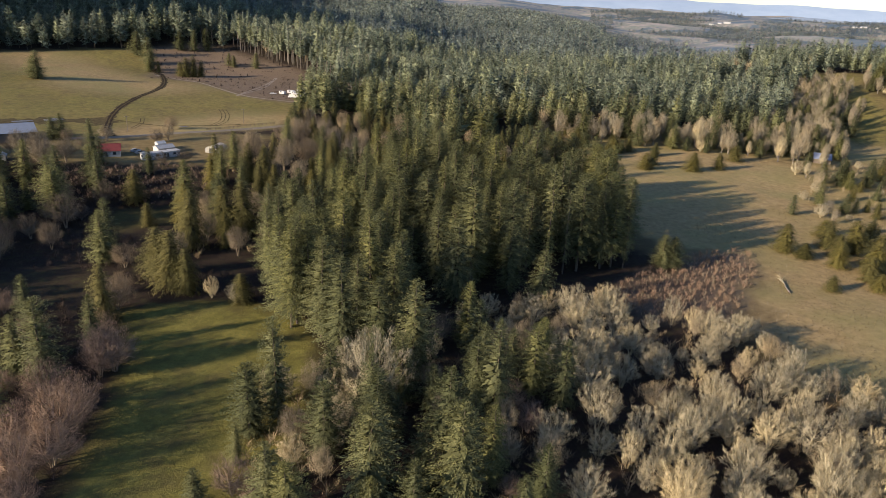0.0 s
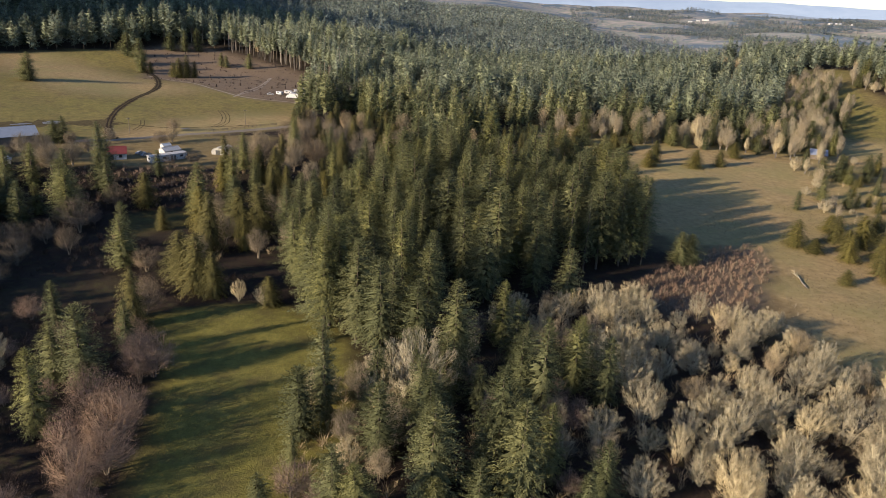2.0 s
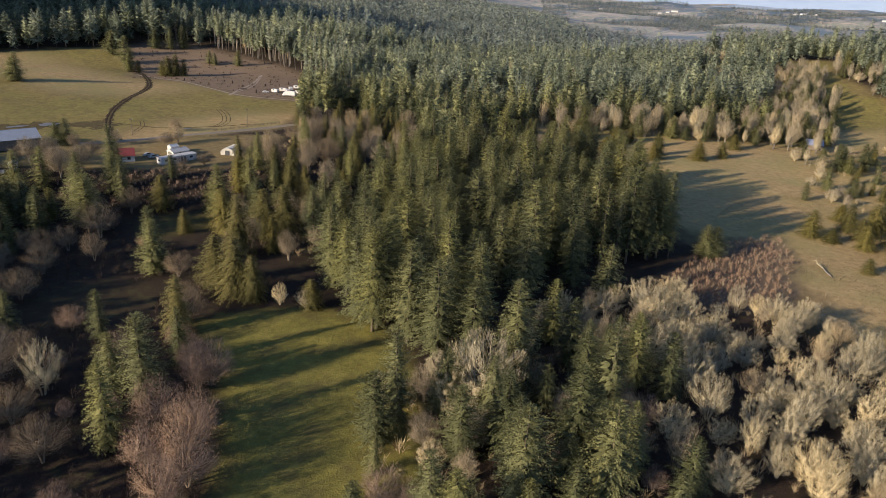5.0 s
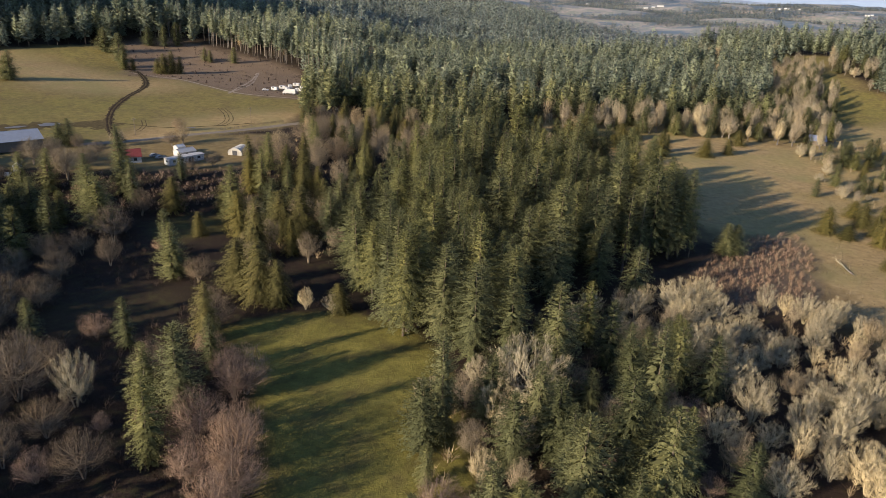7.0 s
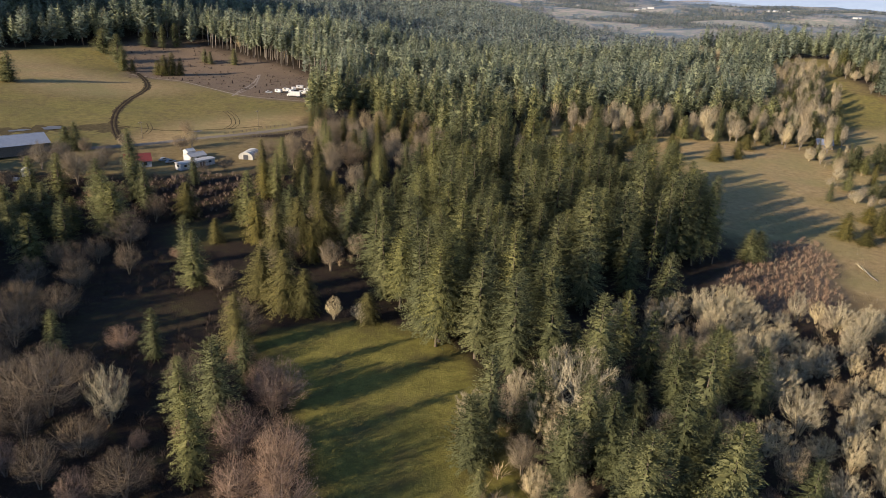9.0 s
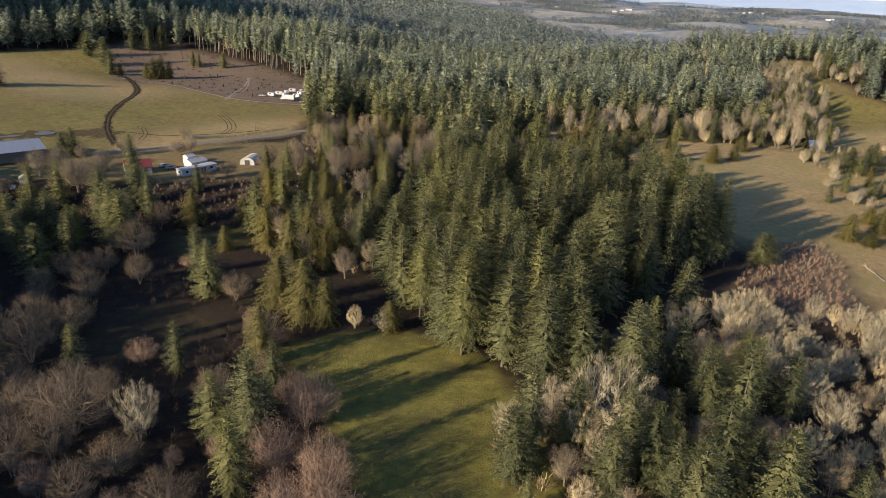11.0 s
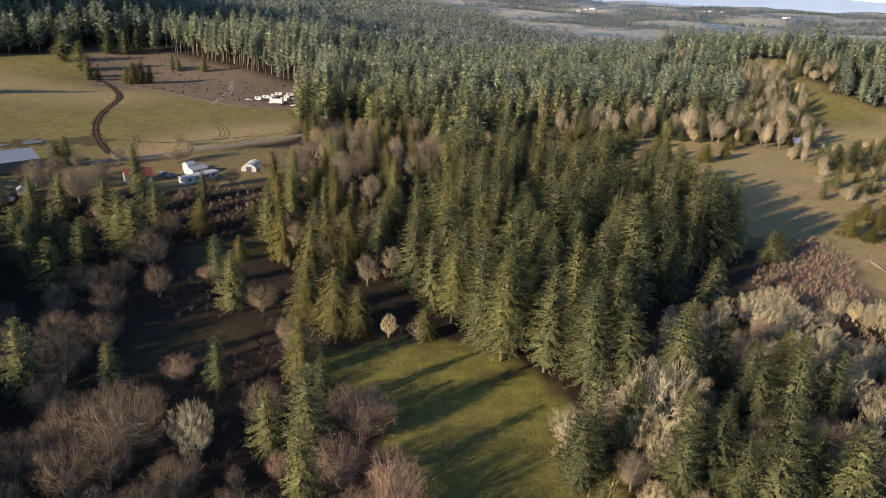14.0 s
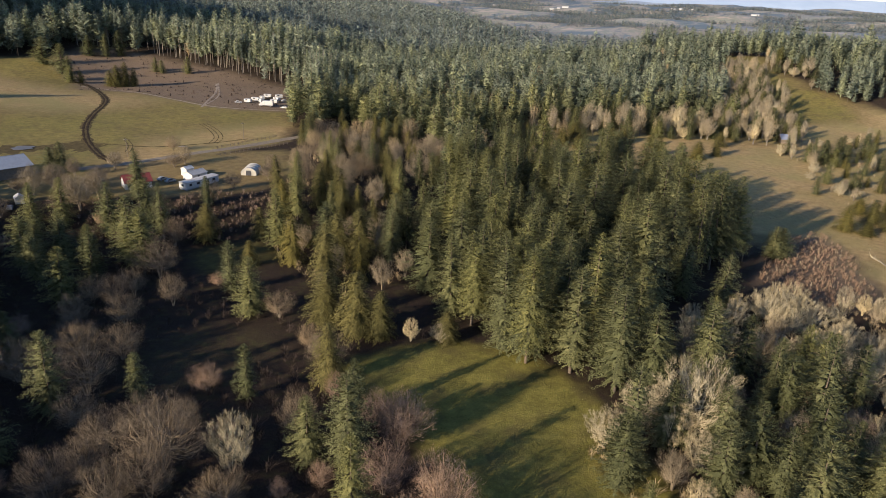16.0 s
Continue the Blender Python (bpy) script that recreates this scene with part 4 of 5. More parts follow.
def tufts(poly, gap, seed, tall, materials, label, name):
    """Small tufts of dead grass."""
    r = np.random.default_rng(seed)
    x, y = scatter(poly, gap, seed)
    keep = wobble(x, y, 13, 0.9) + r.normal(0, 0.6, len(x)) > 0.0
    x, y = np.repeat(x[keep], 3), np.repeat(y[keep], 3)
    n = len(x)
    a = r.uniform(0, 2 * math.pi, n)
    base = np.stack([x, y, height(x, y) - 0.03], 1)
    way = np.stack([np.cos(a) * 0.8, np.sin(a) * 0.8, np.ones(n)], 1)
    co, f = kites(base, way, np.stack([-np.sin(a), np.cos(a), 0 * a], 1), r.uniform(0.6, 1.3, n) * tall, r.uniform(0.25, 0.5, n) * tall, 0 * a)
    return tagged(new(name, mesh_from(name, co, f, materials)), label, "grass", kind="stuff")


NEAR_FIELD = [(90, 150), (95, 181), (103, 207), (120, 240), (100, 262), (130, 300), (200, 300), (210, 200), (170, 130), (112, 130)]
tufts(NEAR_FIELD, 1.5, 61, 0.5, [DRY_TUFT], "brown tufts of dead grass on the field", "dead_grass")
tufts(MEADOW, 1.7, 62, 0.35, [GREEN_TUFT], "rough green tufts on the meadow", "meadow_grass")

# kinds that found no place
for kind, (size, made) in KINDS.items():
    for k, root in enumerate(made):
        if (kind, k) not in first_use:
            for ob in list(root.children) + [root]:
                bpy.data.objects.remove(ob)

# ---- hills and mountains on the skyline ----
def far_range(name, dist, low, crest, wave, haze_a, haze_b, label):
    """A long rounded range, many kilometres away in truth; distance haze is part of its two colours."""
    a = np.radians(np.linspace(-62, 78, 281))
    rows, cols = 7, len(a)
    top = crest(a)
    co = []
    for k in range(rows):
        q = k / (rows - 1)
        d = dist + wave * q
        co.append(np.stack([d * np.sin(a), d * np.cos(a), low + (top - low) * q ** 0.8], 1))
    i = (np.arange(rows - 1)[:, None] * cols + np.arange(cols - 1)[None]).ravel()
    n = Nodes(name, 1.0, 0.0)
    mat = n.colour(n.ramp(n.noise(0.006, 6, 0.65, (1, 1, 4)), (0.35, haze_a), (0.65, haze_b)))
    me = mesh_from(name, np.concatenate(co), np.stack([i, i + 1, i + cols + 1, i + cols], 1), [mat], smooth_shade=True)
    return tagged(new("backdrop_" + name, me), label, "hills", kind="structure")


# bluer layer by layer: aerial haze painted into the base colours
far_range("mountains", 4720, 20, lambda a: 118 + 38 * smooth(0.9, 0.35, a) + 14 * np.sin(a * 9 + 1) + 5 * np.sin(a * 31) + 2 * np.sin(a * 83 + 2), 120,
          (0.20, 0.26, 0.35), (0.235, 0.295, 0.385), "long low mountains on the horizon, haze blue in their colour")
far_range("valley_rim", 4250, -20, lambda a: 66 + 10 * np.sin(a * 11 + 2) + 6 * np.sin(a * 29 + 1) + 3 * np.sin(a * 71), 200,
          (0.175, 0.22, 0.28), (0.24, 0.28, 0.33), "far rim of the valley with haze in its colour")
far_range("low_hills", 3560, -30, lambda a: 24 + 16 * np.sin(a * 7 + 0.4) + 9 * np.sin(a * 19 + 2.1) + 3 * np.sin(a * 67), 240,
          (0.145, 0.18, 0.215), (0.26, 0.26, 0.27), "low wooded hills across the valley with haze in their colour")

# ---- the farm and other built things ----
WHITE = plain("white_siding", (0.55, 0.53, 0.49), 0.6, 0.7)
CREAM = plain("cream_siding", (0.44, 0.41, 0.34), 0.6, 0.7)
METAL_ROOF = plain("pale_metal_roof", (0.26, 0.28, 0.31), 0.5, 0.8, 0.6)
RED_ROOF = plain("red_roof", (0.19, 0.038, 0.032), 0.6, 0.7)
GREY_ROOF = plain("grey_roof", (0.42, 0.40, 0.37), 0.7, 0.75)
BLUE_ROOF = plain("blue_grey_roof", (0.20, 0.225, 0.29), 0.5, 0.85)
DARK = plain("dark_trim", (0.05, 0.05, 0.055), 0.6, 0.7)
RUBBER = plain("rubber", (0.025, 0.025, 0.025), 0.8, 0.8)
TIMBER = plain("weathered_timber", (0.20, 0.16, 0.12), 0.9, 0.6)
OLD_STUMP = plain("old_stump", (0.085, 0.062, 0.048), 0.95, 0.6)
GREY_PAINT = plain("dull_paint", (0.28, 0.28, 0.27), 0.5, 0.8)
MUD = plain("mud", (0.040, 0.027, 0.016), 1.0, 0.5, 0.4)
WET_SOIL = plain("trodden_soil", (0.105, 0.080, 0.036), 1.0, 0.45, 0.5)
GRAVEL = plain("gravel", (0.235, 0.195, 0.145), 0.95, 0.65, 0.5)
PALE_SOIL = plain("pale_soil", (0.31, 0.25, 0.19), 0.95, 0.65, 0.5)
glass = Nodes("window_glass", 0.08, 0.5)
GLASS = glass.colour((0.03, 0.035, 0.04))
water = Nodes("still_water", 0.3, 0.15)
WATER = water.colour((0.115, 0.10, 0.08))


def part(name, bm, material, parent, label=""):
    me = bpy.data.meshes.new(name)
    bm.normal_update()
    bm.to_mesh(me)
    bm.free()
    me.materials.append(material)
    ob = new(name, me)
    ob.parent = parent
    return tagged(ob, label) if label else ob


def box(x0, x1, y0, y1, z0, z1, bevel=0.0, bm=None):
    bm = bm or bmesh.new()
    made = bmesh.ops.create_cube(bm, size=1.0, matrix=Matrix.Translation(((x0 + x1) / 2, (y0 + y1) / 2, (z0 + z1) / 2)) @ Matrix.Diagonal((x1 - x0, y1 - y0, z1 - z0, 1)))
    if bevel:
        edges = {e for v in made["verts"] for e in v.link_edges}
        bmesh.ops.bevel(bm, geom=list(edges), offset=bevel, segments=1, affect="EDGES")
    return bm


def prism(outline, y0, y1):
    """A solid with that outline in x and z, from y0 to y1."""
    bm = bmesh.new()
    a = [bm.verts.new((x, y0, z)) for x, z in outline]
    b = [bm.verts.new((x, y1, z)) for x, z in outline]
    bm.faces.new(a)
    bm.faces.new(b[::-1])
    for k in range(len(a)):
        j = (k + 1) % len(a)
        bm.faces.new((a[j], a[k], b[k], b[j]))
    bmesh.ops.recalc_face_normals(bm, faces=bm.faces)
    return bm


def disc(radius, width, centre, axis="X", sides=14):
    turn = Matrix.Rotation(math.pi / 2, 4, "Y") if axis == "X" else Matrix.Rotation(math.pi / 2, 4, "X") if axis == "Y" else Matrix()
    bm = bmesh.new()
    bmesh.ops.create_cone(bm, cap_ends=True, segments=sides, radius1=radius, radius2=radius, depth=width, matrix=Matrix.Translation(centre) @ turn)
    return bm


def foot(x, y, turn, sink=0.1):
    return pose(x, y, float(height(x, y)) - sink, 0, 0, turn)


def gabled(name, long, wide, wall, rise, walls, roof, windows, label, category="house", eave=0.4, door=True):
    """A gabled building along y, its middle over the origin."""
    root = tagged(new(name), label, category)
    w, l = wide / 2, long / 2
    part("wall", prism([(-w, 0), (w, 0), (w, wall), (0, wall + rise), (-w, wall)], -l, l), walls, root)
    slope = rise / w
    for s in (-1, 1):
        e = w + eave
        low = wall - slope * eave
        part("roof", prism([(0, wall + rise + 0.03), (s * e, low + 0.03), (s * e, low + 0.17), (0, wall + rise + 0.19)], -l - eave, l + eave), roof, root)
    part("ridge_cap", box(-0.14, 0.14, -l - eave, l + eave, wall + rise + 0.16, wall + rise + 0.24), roof, root)
    for side, y, width, tall, sill in windows:
        x = side * w
        frame_ob = part("window", box(x - 0.05, x + 0.05, y - width / 2 - 0.08, y + width / 2 + 0.08, sill - 0.08, sill + tall + 0.08), WHITE if walls is not WHITE else DARK, root)
        part("pane", box(x - 0.07, x + 0.07, y - width / 2, y + width / 2, sill, sill + tall), GLASS, frame_ob)
    if door:
        d = part("door", box(w - 0.04, w + 0.06, -l * 0.15 - 0.45, -l * 0.15 + 0.45, 0.15, 2.15), DARK, root)
        part("handle", box(w + 0.06, w + 0.12, -l * 0.15 + 0.28, -l * 0.15 + 0.36, 1.05, 1.15), METAL_ROOF, d)
    return root


def mobile_home():
    root = tagged(new("mobile_home"), "long white mobile home with a flat pale roof", "house")
    part("wall", box(-2.1, 2.1, -8.5, 8.5, 0.45, 2.95, 0.05), WHITE, root)
    part("skirting", box(-2.0, 2.0, -8.3, 8.3, 0.0, 0.45), GREY_PAINT, root, "grey skirting")
    part("roof", prism([(-2.3, 2.97), (2.3, 2.97), (2.3, 3.08), (0, 3.35), (-2.3, 3.08)], -8.7, 8.7), GREY_ROOF, root)
    for x, y, w in ((2.1, -6.3, 1.2), (2.1, -2.4, 1.5), (2.1, 5.8, 1.4), (-2.1, -5, 1.2), (-2.1, 3, 1.4)):
        f = part("window", box(x - 0.05, x + 0.05, y - w / 2 - 0.07, y + w / 2 + 0.07, 1.45, 2.45), GREY_PAINT, root)
        part("pane", box(x - 0.07, x + 0.07, y - w / 2, y + w / 2, 1.52, 2.38), GLASS, f)
    f = part("window", box(-0.6, 0.6, -8.57, -8.46, 1.5, 2.4), GREY_PAINT, root)
    part("pane", box(-0.52, 0.52, -8.6, -8.5, 1.57, 2.33), GLASS, f)
    for y in (1.2, 2.6):
        d = part("door", box(2.06, 2.17, y - 0.45, y + 0.45, 0.5, 2.5), DARK, root)
        part("handle", box(2.17, 2.22, y + 0.28, y + 0.36, 1.4, 1.5), METAL_ROOF, d)
    part("step", box(2.1, 3.2, 0.6, 3.2, 0.0, 0.42), TIMBER, root)
    return root


def greenhouse():
    """A low shed with a rounded pale roof."""
    root = tagged(new("shed"), "white arched shed with a framed end wall", "shed")
    arch = [(3.3 * math.cos(a), 0.9 + 2.4 * math.sin(a)) for a in np.linspace(0, math.pi, 13)]
    part("shell", prism([(3.3, 0)] + arch + [(-3.3, 0)], -4.5, 4.5), CREAM, root)
    for y in (-4.56, -1.5, 1.5, 4.56):
        out = [(3.38 * math.cos(a), 0.9 + 2.48 * math.sin(a)) for a in np.linspace(0, math.pi, 13)]
        inn = [(3.26 * math.cos(a), 0.9 + 2.36 * math.sin(a)) for a in np.linspace(math.pi, 0, 13)]
        part("hoop", prism(out + inn, y - 0.08, y + 0.08), WHITE, root)
    part("door", box(-1.1, 1.1, -4.66, -4.5, 0.05, 2.2), DARK, root)
    return root


def trailer(long=4.8, tall=1.9, colour=None, label="white travel trailer parked on the grass"):
    root = tagged(new("trailer"), label, "trailer")
    c = colour or WHITE
    part("body", box(-1.2, 1.2, -long / 2, long / 2, 0.55, 0.55 + tall, 0.14), c, root)
    part("stripe", box(-1.215, 1.215, -long / 2 + 0.2, long / 2 - 0.2, 1.2, 1.4), GREY_PAINT, root)
    for x in (-1.2, 1.2):
        w = part("window", box(x - 0.03, x + 0.03, -0.2, 1.2, 1.6, 2.3), DARK, root)
        part("pane", box(x - 0.045, x + 0.045, -0.12, 1.12, 1.68, 2.22), GLASS, w)
    for x in (-1.1, 1.1):
        for y in (-0.5, 0.4):
            w = part("wheel", disc(0.36, 0.24, (x, y, 0.36)), RUBBER, root)
            part("rim", disc(0.2, 0.26, (x, y, 0.36)), METAL_ROOF, w)
    part("drawbar", box(-0.08, 0.08, long / 2, long / 2 + 1.1, 0.5, 0.62), DARK, root)
    return root


def box_truck():
    root = tagged(new("box_truck"), "white box truck with a tall cargo body", "truck")
    part("cargo_body", box(-1.25, 1.25, -4.6, 2.0, 0.95, 3.7, 0.05), WHITE, root)
    part("chassis", box(-0.9, 0.9, -4.4, 4.2, 0.6, 0.95), DARK, root)
    part("cab", prism([(2.1, 0.7), (4.4, 0.7), (4.4, 1.5), (3.9, 1.7), (3.5, 2.7), (2.1, 2.7)], -1.1, 1.1), WHITE, root).matrix_basis = Matrix.Rotation(math.pi / 2, 4, "Z")
    part("windscreen", box(-0.95, 0.95, 3.62, 3.95, 1.75, 2.5), GLASS, root)
    for x in (-1.1, 1.1):
        for y in (-3.0, 3.3):
            w = part("wheel", disc(0.48, 0.3, (x, y, 0.48)), RUBBER, root)
            part("rim", disc(0.26, 0.32, (x, y, 0.48)), METAL_ROOF, w)
    return root


def car(paint, label):
    root = tagged(new("car"), label, "car")
    part("body", prism([(-2.2, 0.35), (2.2, 0.35), (2.25, 0.8), (1.3, 0.95), (-2.1, 0.98), (-2.25, 0.7)], -0.88, 0.88), paint, root)
    part("cabin", prism([(-1.6, 0.96), (1.0, 0.96), (0.35, 1.5), (-1.1, 1.52)], -0.78, 0.78), paint, root)
    part("windscreen", prism([(0.98, 1.0), (1.06, 1.0), (0.46, 1.46), (0.36, 1.46)], -0.72, 0.72), GLASS, root)
    for y in (-0.79, 0.79):
        part("side_window", prism([(-1.35, 1.02), (0.75, 1.02), (0.25, 1.42), (-1.0, 1.44)], y - 0.01, y + 0.01), GLASS, root)
    for x in (-1.4, 1.4):
        for y in (-0.82, 0.82):
            w = part("wheel", disc(0.33, 0.22, (x, y, 0.33), "Y"), RUBBER, root)
            part("rim", disc(0.2, 0.24, (x, y, 0.33), "Y"), METAL_ROOF, w)
    for y in (-0.6, 0.6):
        part("headlight", box(2.2, 2.27, y - 0.18, y + 0.18, 0.6, 0.76), METAL_ROOF, root)
    return root


def utility_pole():
    root = tagged(new("utility_pole"), "wooden utility pole with a crossarm", "pole")
    part("pole", disc(0.14, 9.0, (0, 0, 4.4), "Z", 8), TIMBER, root)
    part("crossarm", box(-1.1, 1.1, -0.06, 0.06, 8.1, 8.24), TIMBER, root)
    for x in (-1.0, -0.45, 0.45, 1.0):
        part("insulator", disc(0.05, 0.16, (x, 0, 8.32), "Z", 6), WHITE, root)
    return root


def fence(points, gap=2.6, label="weathered post and rail fence along the gravel road"):
    root = tagged(new("fence"), label, "fence")
    for (x0, y0), (x1, y1) in zip(points, points[1:]):
        n = max(1, round(math.hypot(x1 - x0, y1 - y0) / gap))
        turn = math.degrees(math.atan2(y1 - y0, x1 - x0))
        run = math.hypot(x1 - x0, y1 - y0) / n
        for k in range(n):
            x, y = x0 + (x1 - x0) * k / n, y0 + (y1 - y0) * k / n
            z = float(height(x, y))
            p = part("post", box(-0.08, 0.08, -0.08, 0.08, -0.2, 1.35), TIMBER, root)
            p.matrix_basis = pose(x, y, z, 0, 0, turn)
            z2 = float(height(x0 + (x1 - x0) * (k + 1) / n, y0 + (y1 - y0) * (k + 1) / n))
            for h in (0.6, 1.1):
                q = part("rail", box(0.05, run - 0.02, 0.08, 0.12, h - 0.07, h + 0.07), TIMBER, root)
                q.matrix_basis = pose(x, y, z, 0, -math.degrees(math.atan2(z2 - z, run)), turn)
    return root


def ribbon(name, points, width, material, label, lift=0.06, ragged=0.0, category="track", cuts=10, seed=3):
    """A strip of ground laid along a smooth line through points."""
    r = np.random.default_rng(seed)
    p = np.array(points, float)
    line = []
    for k in range(len(p) - 1):
        a, b, c, d = p[max(k - 1, 0)], p[k], p[k + 1], p[min(k + 2, len(p) - 1)]
        for t in np.arange(cuts) / cuts:
            line.append(0.5 * (2 * b + (c - a) * t + (2 * a - 5 * b + 4 * c - d) * t * t + (3 * b - a - 3 * c + d) * t ** 3))
    line = np.array(line + [p[-1]])
    way = unit(np.gradient(line, axis=0))
    side = np.stack([-way[:, 1], way[:, 0]], 1)
    off = np.array([-1, -0.5, 0, 0.5, 1])
    w = width / 2 * (1 + ragged * r.uniform(-1, 1, (len(line), 1)) * np.abs(off))
    xy = line[:, None] + side[:, None] * (off * w)[..., None]
    z = height(xy[..., 0], xy[..., 1]) + lift + np.array([-0.05, 0, 0.02, 0, -0.05])
    co = np.concatenate([xy, z[..., None]], -1).reshape(-1, 3)
    i = (np.arange(len(line) - 1)[:, None] * 5 + np.arange(4)[None]).ravel()
    f = np.stack([i, i + 5, i + 6, i + 1], 1)
    return tagged(new(name, mesh_from(name, co, f, [material], smooth_shade=True)), label, category, kind="structure")


def pond(x, y, long, wide, turn, seed):
    r = np.random.default_rng(seed)
    a = np.arange(28) * 2 * math.pi / 28
    rad = 1 + 0.18 * np.sin(2 * a + seed) + 0.1 * np.sin(5 * a + seed) + r.normal(0, 0.03, 28)
    t = math.radians(turn)
    px, py = rad * np.cos(a) * long / 2, rad * np.sin(a) * wide / 2
    bm = bmesh.new()
    z = max(float(height(x + math.cos(q) * long * 0.5, y + math.sin(q) * wide * 0.5)) for q in a) + 0.10
    ring = [bm.verts.new((x + u * math.cos(t) - v * math.sin(t), y + u * math.sin(t) + v * math.cos(t), z)) for u, v in zip(px, py)]
    bm.faces.new(ring)
    me = bpy.data.meshes.new("water")
    bm.to_mesh(me)
    bm.free()
    me.materials.append(WATER)
    return tagged(new("water", me), "shallow pool of rain water in the pasture", "pond", kind="structure")


house = gabled("house", 10.0, 7.5, 2.8, 2.4, WHITE, RED_ROOF, [(1, 2.6, 1.2, 1.2, 1.0), (1, -3.4, 1.2, 1.2, 1.0), (-1, 2, 1.2, 1.2, 1.0), (-1, -2.5, 1.2, 1.2, 1.0)], "white farmhouse with a dark red gabled roof")
house.matrix_basis = foot(-149.5, 313.5, -68)
mobile = mobile_home()
mobile.matrix_basis = foot(-125.5, 312.5, -43, 0.05)
carport = gabled("garage", 8.0, 5.5, 2.5, 1.1, WHITE, GREY_ROOF, [(-1, 1.5, 1.0, 0.9, 1.2)], "small white garage behind the mobile home", "garage", 0.3)
carport.matrix_basis = foot(-128.0, 323.5, -43)
annex = gabled("annex", 4.0, 3.4, 3.0, 0.8, WHITE, WHITE, [], "white flat topped annex beside the garage", "shed", 0.15, False)
annex.matrix_basis = foot(-131.5, 328.5, -43)
shed = greenhouse()
shed.matrix_basis = foot(-105.2, 329.5, -14)
barn = gabled("barn", 26.0, 16.0, 4.6, 3.0, TIMBER, METAL_ROOF, [(1, 5, 3.2, 3.0, 0.2), (1, -5, 3.2, 3.0, 0.2)], "large barn with a pale sheet metal roof", "barn", 0.6)
barn.matrix_basis = foot(-207.0, 330.0, 128)
hut = gabled("hut", 3.6, 3.0, 2.2, 0.9, CREAM, GREY_ROOF, [], "small pale hut beside the barn", "shed", 0.2)
hut.matrix_basis = foot(-186.5, 294.5, 20)
blue_house = gabled("house", 9.0, 7.0, 2.9, 2.6, TIMBER, BLUE_ROOF, [(1, 2.4, 1.1, 1.1, 1.0), (1, -2.4, 1.1, 1.1, 1.0), (-1, 0, 1.1, 1.1, 1.0)], "dark timber house with a blue grey roof among trees")
blue_house.matrix_basis = foot(226.0, 399.0, 70)

truck = box_truck()
truck.matrix_basis = foot(-98.2, 481.5, 75, 0.0)
first = trailer()
first.matrix_basis = foot(-101.5, 497.0, 30, 0.0)
for x, y, turn in ((-109.5, 496, 60), (-105, 503, 75), (-97, 517, 80), (-91, 503, 40), (-89.5, 514, 95), (-100.5, 508, 15), (-93, 494, 70)):
    copy_thing(first, foot(x, y, turn, 0.0))
van = car(WHITE, "white car parked at the edge of the pasture")
van.matrix_basis = foot(-115.6, 493.5, 10, 0.0)
copy_thing(van, foot(-87.0, 476.0, 150, 0.0))
copy_thing(van, foot(-95.5, 488.0, 60, 0.0))
dull = car(GREY_PAINT, "dull grey car parked in the farm yard")
dull.matrix_basis = foot(-137.5, 319.0, 40, 0.0)
copy_thing(dull, foot(-141.0, 322.0, 55, 0.0))
copy_thing(dull, foot(-188.5, 290.0, 100, 0.0))
copy_thing(dull, foot(-86.0, 500.0, 20, 0.0))
pole = utility_pole()
pole.matrix_basis = foot(-110.0, 396.0, 35)
copy_thing(pole, foot(-160.5, 360.0, 30))

ribbon("road", [(-60, 412), (-93, 392), (-118, 373.5), (-142, 358.5), (-165, 345.5), (-215, 327)], 5.0, GRAVEL, "grey brown gravel road beside the pasture", 0.10, 0.06, "road")
ribbon("track", [(-240, 590), (-227, 572), (-216, 555), (-205, 530), (-196.5, 503), (-194.4, 483), (-194, 456), (-192.4, 429), (-187, 403), (-181, 384), (-172, 362), (-163, 348)], 4.4, WET_SOIL, "dark muddy cattle track across the pasture", 0.10, 0.4)
for k, off in enumerate((-1.0, 0.9)):
    ribbon("wheel_rut", [(-240 + off, 590), (-227 + off, 572), (-216 + off, 555), (-205 + off, 530), (-196.5 + off, 503), (-194.4 + off, 483), (-194 + off, 456), (-192.4 + off, 429), (-187 + off, 403), (-181 + off, 384), (-172 + off, 362), (-163 + off, 348)], 1.1, MUD, "dark rut of the muddy cattle track", 0.16, 0.6, "track", 12, 21 + k)
ribbon("track", [(-137.2, 478), (-135, 499), (-133, 526), (-132.4, 552), (-134.4, 583)], 1.5, PALE_SOIL, "pale dirt track through the cleared ground", 0.10, 0.35)
ribbon("track", [(-137.0, 480), (-131.5, 502), (-129.5, 528), (-131.0, 556), (-133.2, 584)], 1.1, PALE_SOIL, "second pale wheel track through the cleared ground", 0.10, 0.4)
ribbon("track", [(-222, 556), (-205, 548), (-180, 534), (-158, 508), (-137, 485), (-112, 471), (-86, 467)], 1.5, PALE_SOIL, "thin pale path along the edge of the pasture", 0.08, 0.3)
for k, off in enumerate((0.0, 2.2, 4.4)):
    ribbon("wheel_rut", [(-135 + off, 432), (-129 + off, 418), (-125 + off, 400), (-127 + off, 386)], 0.42, WET_SOIL, "dark wheel rut in wet grass", 0.08, 0.5, "track", 10, 5 + k)
for k, off in enumerate((0.0, 2.0)):
    ribbon("wheel_rut", [(-168 + off, 395), (-164 + off, 383), (-163.5 + off, 371)], 0.42, WET_SOIL, "dark wheel rut in wet grass", 0.08, 0.5, "track", 10, 9 + k)
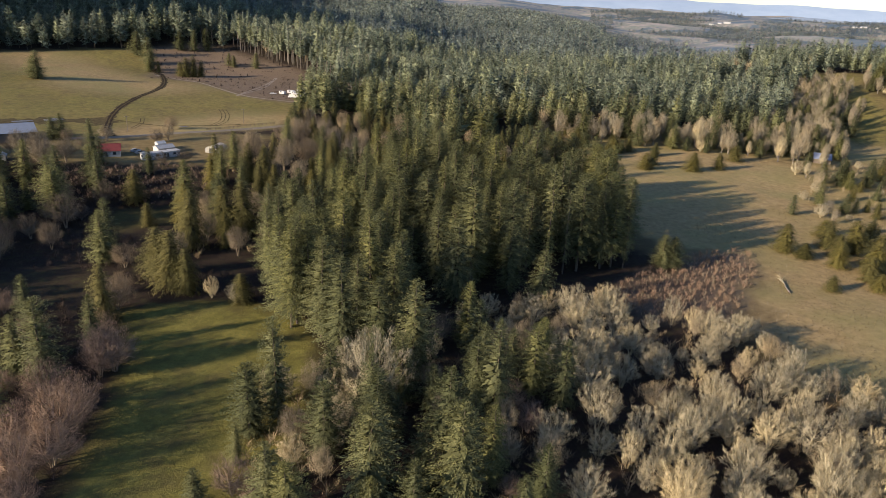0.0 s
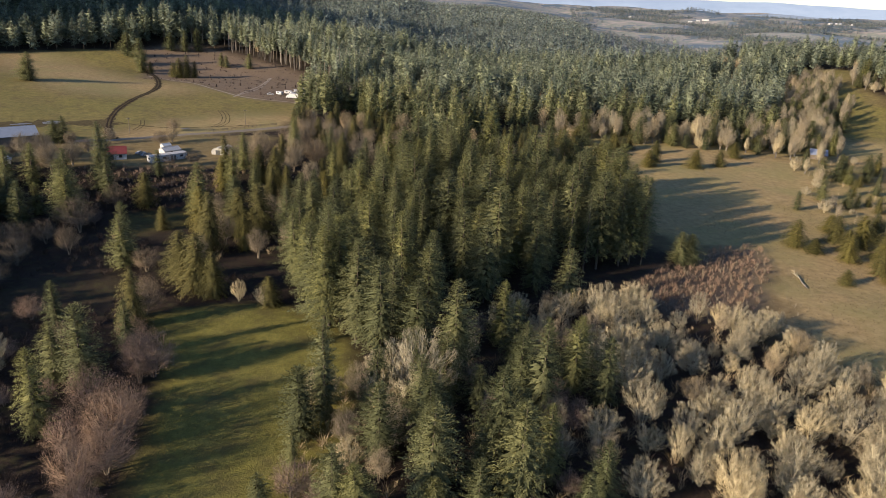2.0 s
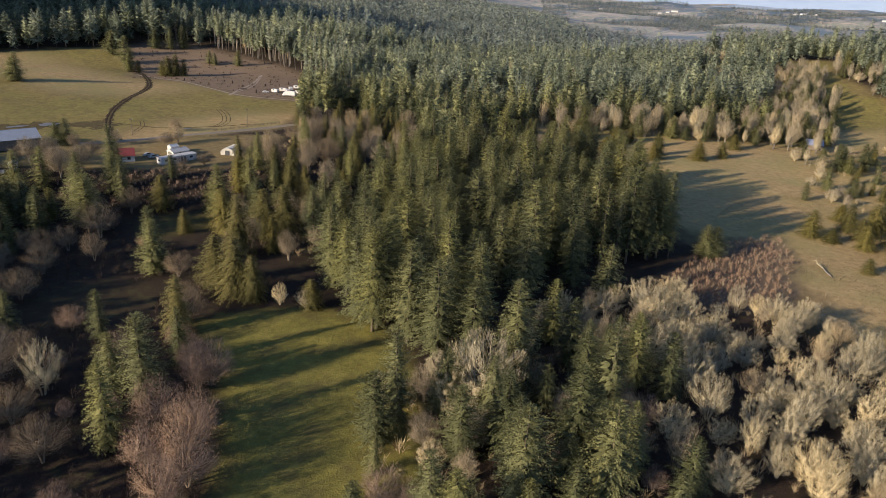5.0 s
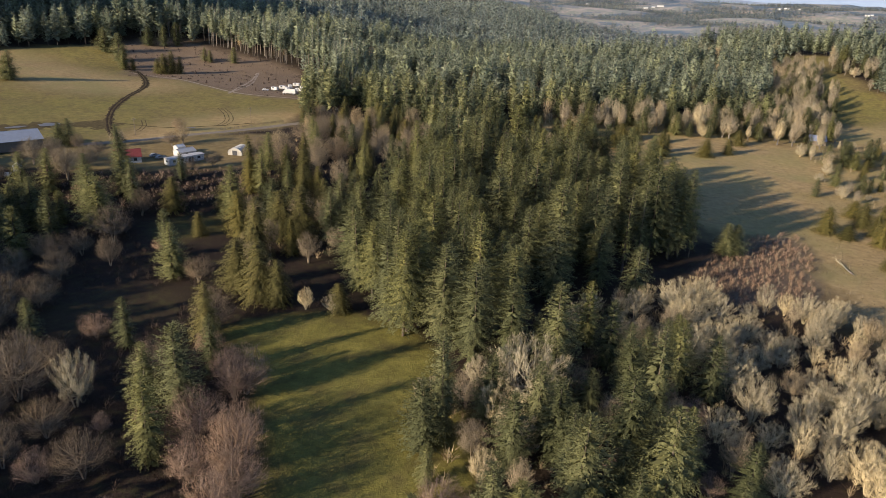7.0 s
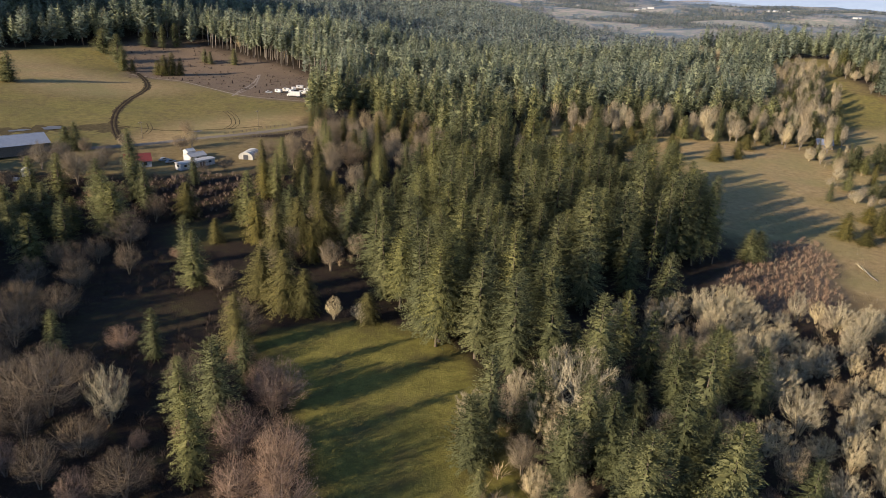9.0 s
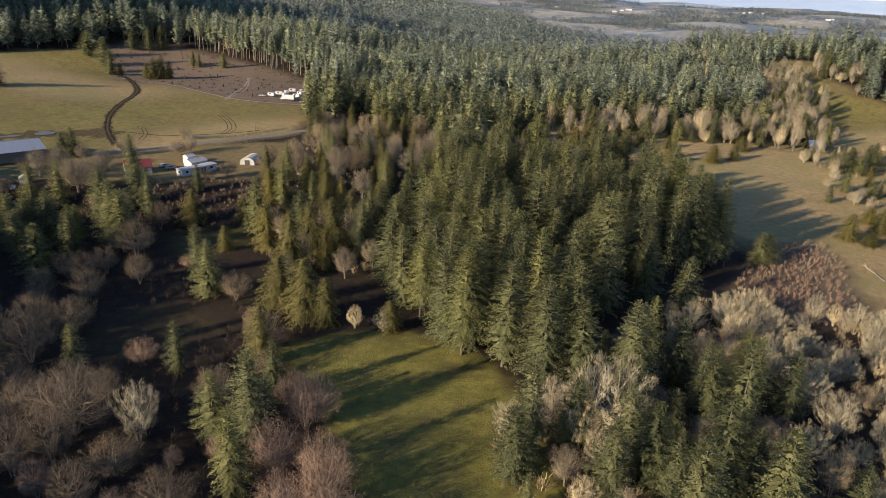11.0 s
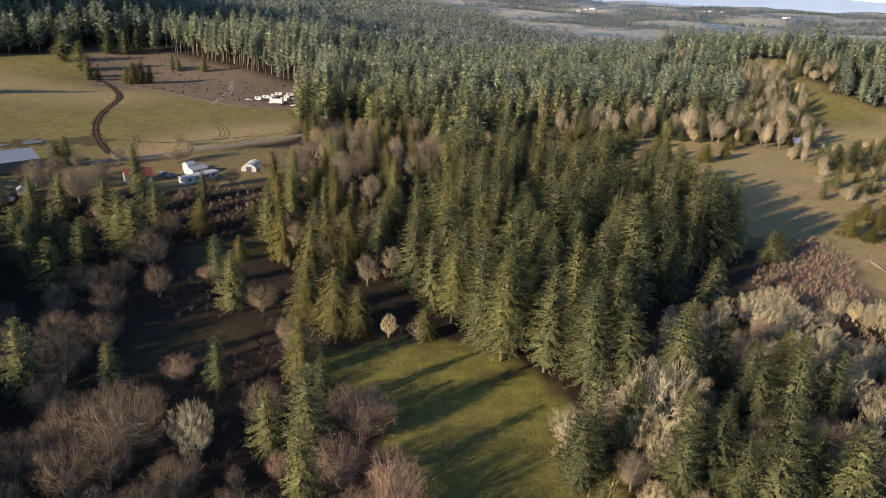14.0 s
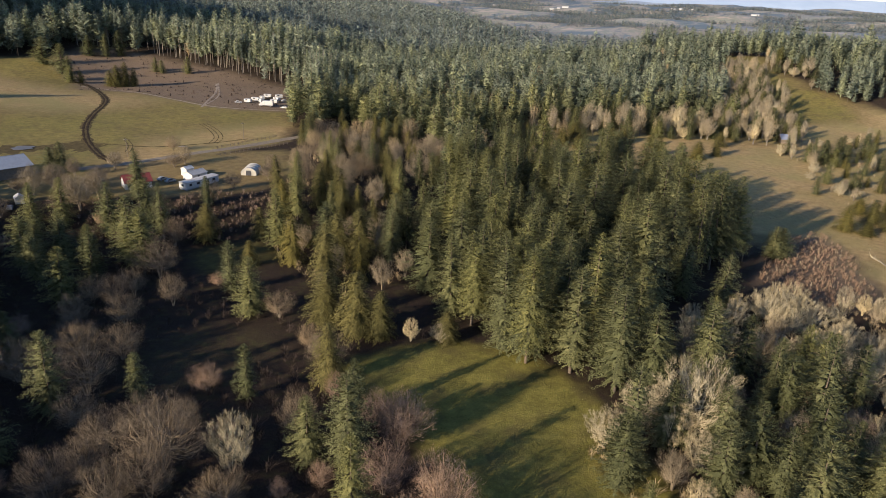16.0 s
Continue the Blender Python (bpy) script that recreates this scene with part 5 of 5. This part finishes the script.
ribbon("wheel_rut", [(-190, 392), (-172, 386), (-150, 380), (-128, 386), (-108, 396)], 1.3, WET_SOIL, "wet muddy line across the grass", 0.08, 0.6, "track", 10, 12)
fence([(-93, 399), (-105, 391), (-116, 380), (-124, 372.5)])
fence([(-88, 384), (-100, 376), (-113, 364), (-122, 358)])
ribbon("wet_ground", [(-246, 362), (-226, 370), (-208, 379), (-190, 384), (-178, 378)], 15, WET_SOIL, "trampled wet brown ground round the pools", 0.05, 0.5, "ground", 8, 17)
pond(-138.5, 379.5, 4, 2.4, 30, 2)
pond(-209.5, 380.0, 11, 8, 10, 5)
pond(-222.0, 372.0, 9, 5, 30, 7)


def fallen_log():
    root = tagged(new("log"), "fallen grey tree trunk with broken limbs on the field", "log")
    co, f = tube([(0, 0, 0.3), (4, 0.2, 0.35), (9, -0.3, 0.3), (13, 0.2, 0.25)], [0.24, 0.21, 0.16, 0.06], 7)
    ob = new("trunk", mesh_from("trunk", co, f, [EDGE_BARK]))
    ob.parent = root
    r = np.random.default_rng(4)
    for k in range(9):
        s = r.uniform(6, 13)
        a = r.uniform(-1.2, 1.2)
        co, f = tube([(s, 0, 0.3), (s + 1.2 * math.cos(a), 1.2 * math.sin(a), 0.9), (s + 2.4 * math.cos(a), 2.4 * math.sin(a), 1.1 + r.uniform(-0.6, 0.5))], [0.08, 0.05, 0.02], 4)
        ob = new("limb", mesh_from("limb", co, f, [PALE_TWIG]))
        ob.parent = root
    return root


fallen_log().matrix_basis = foot(116.4, 205.0, 78, 0.05)

# stumps and slash on the cut-over
r = np.random.default_rng(77)
x, y = scatter(CUTOVER, 11.0, 71)
pieces = []
for a, b in zip(x, y):
    z = float(height(a, b))
    h, w = r.uniform(0.3, 1.0) + (r.random() < 0.12) * 1.2, r.uniform(0.2, 0.5)
    c, f = tube([(a, b, z - 0.1), (a, b, z + h)], [w * 1.2, w], 6)
    pieces.append((c, f))
    for k in range(2):
        t = r.uniform(0, 2 * math.pi)
        u, v, l = a + r.uniform(-4, 4), b + r.uniform(-4, 4), r.uniform(1, 3)
        c, f = tube([(u, v, z + 0.15), (u + l * math.cos(t), v + l * math.sin(t), z + 0.3)], [0.14, 0.08], 4)
        pieces.append((c, f))
co, f = join(pieces)
tagged(new("stumps", mesh_from("stumps", co, f, [OLD_STUMP])), "dark stumps and cut branches on the cleared slope", "stumps", kind="stuff")

# white farmsteads far down the valley
def far_farm(x, y, turn, sizes):
    for k, (dx, dy, long, wide) in enumerate(sizes):
        ob = gabled("farm_building", long, wide, 4.0, 2.6, WHITE, (WHITE, METAL_ROOF)[k % 2], [(1, 0, 3, 2, 2)], "white farm building far down the valley", "barn", 0.5, False)
        tagged(ob, group="far farm buildings")
        ob.matrix_basis = foot(x + dx, y + dy, turn, 0.5)


far_farm(1128, 2950, 70, [(-36, 0, 17, 10), (0, 10, 14, 9), (26, 0, 26, 10)])
far_farm(1900, 2700, 60, [(0, 0, 18, 9), (26, 10, 12, 8)])
far_farm(1420, 1700, 50, [(0, 0, 12, 7), (16, 8, 9, 6)])
far_farm(1750, 3080, 40, [(0, 0, 20, 10), (50, 20, 24, 12), (100, 10, 16, 9)])
far_farm(900, 3150, 40, [(0, 0, 14, 8)])
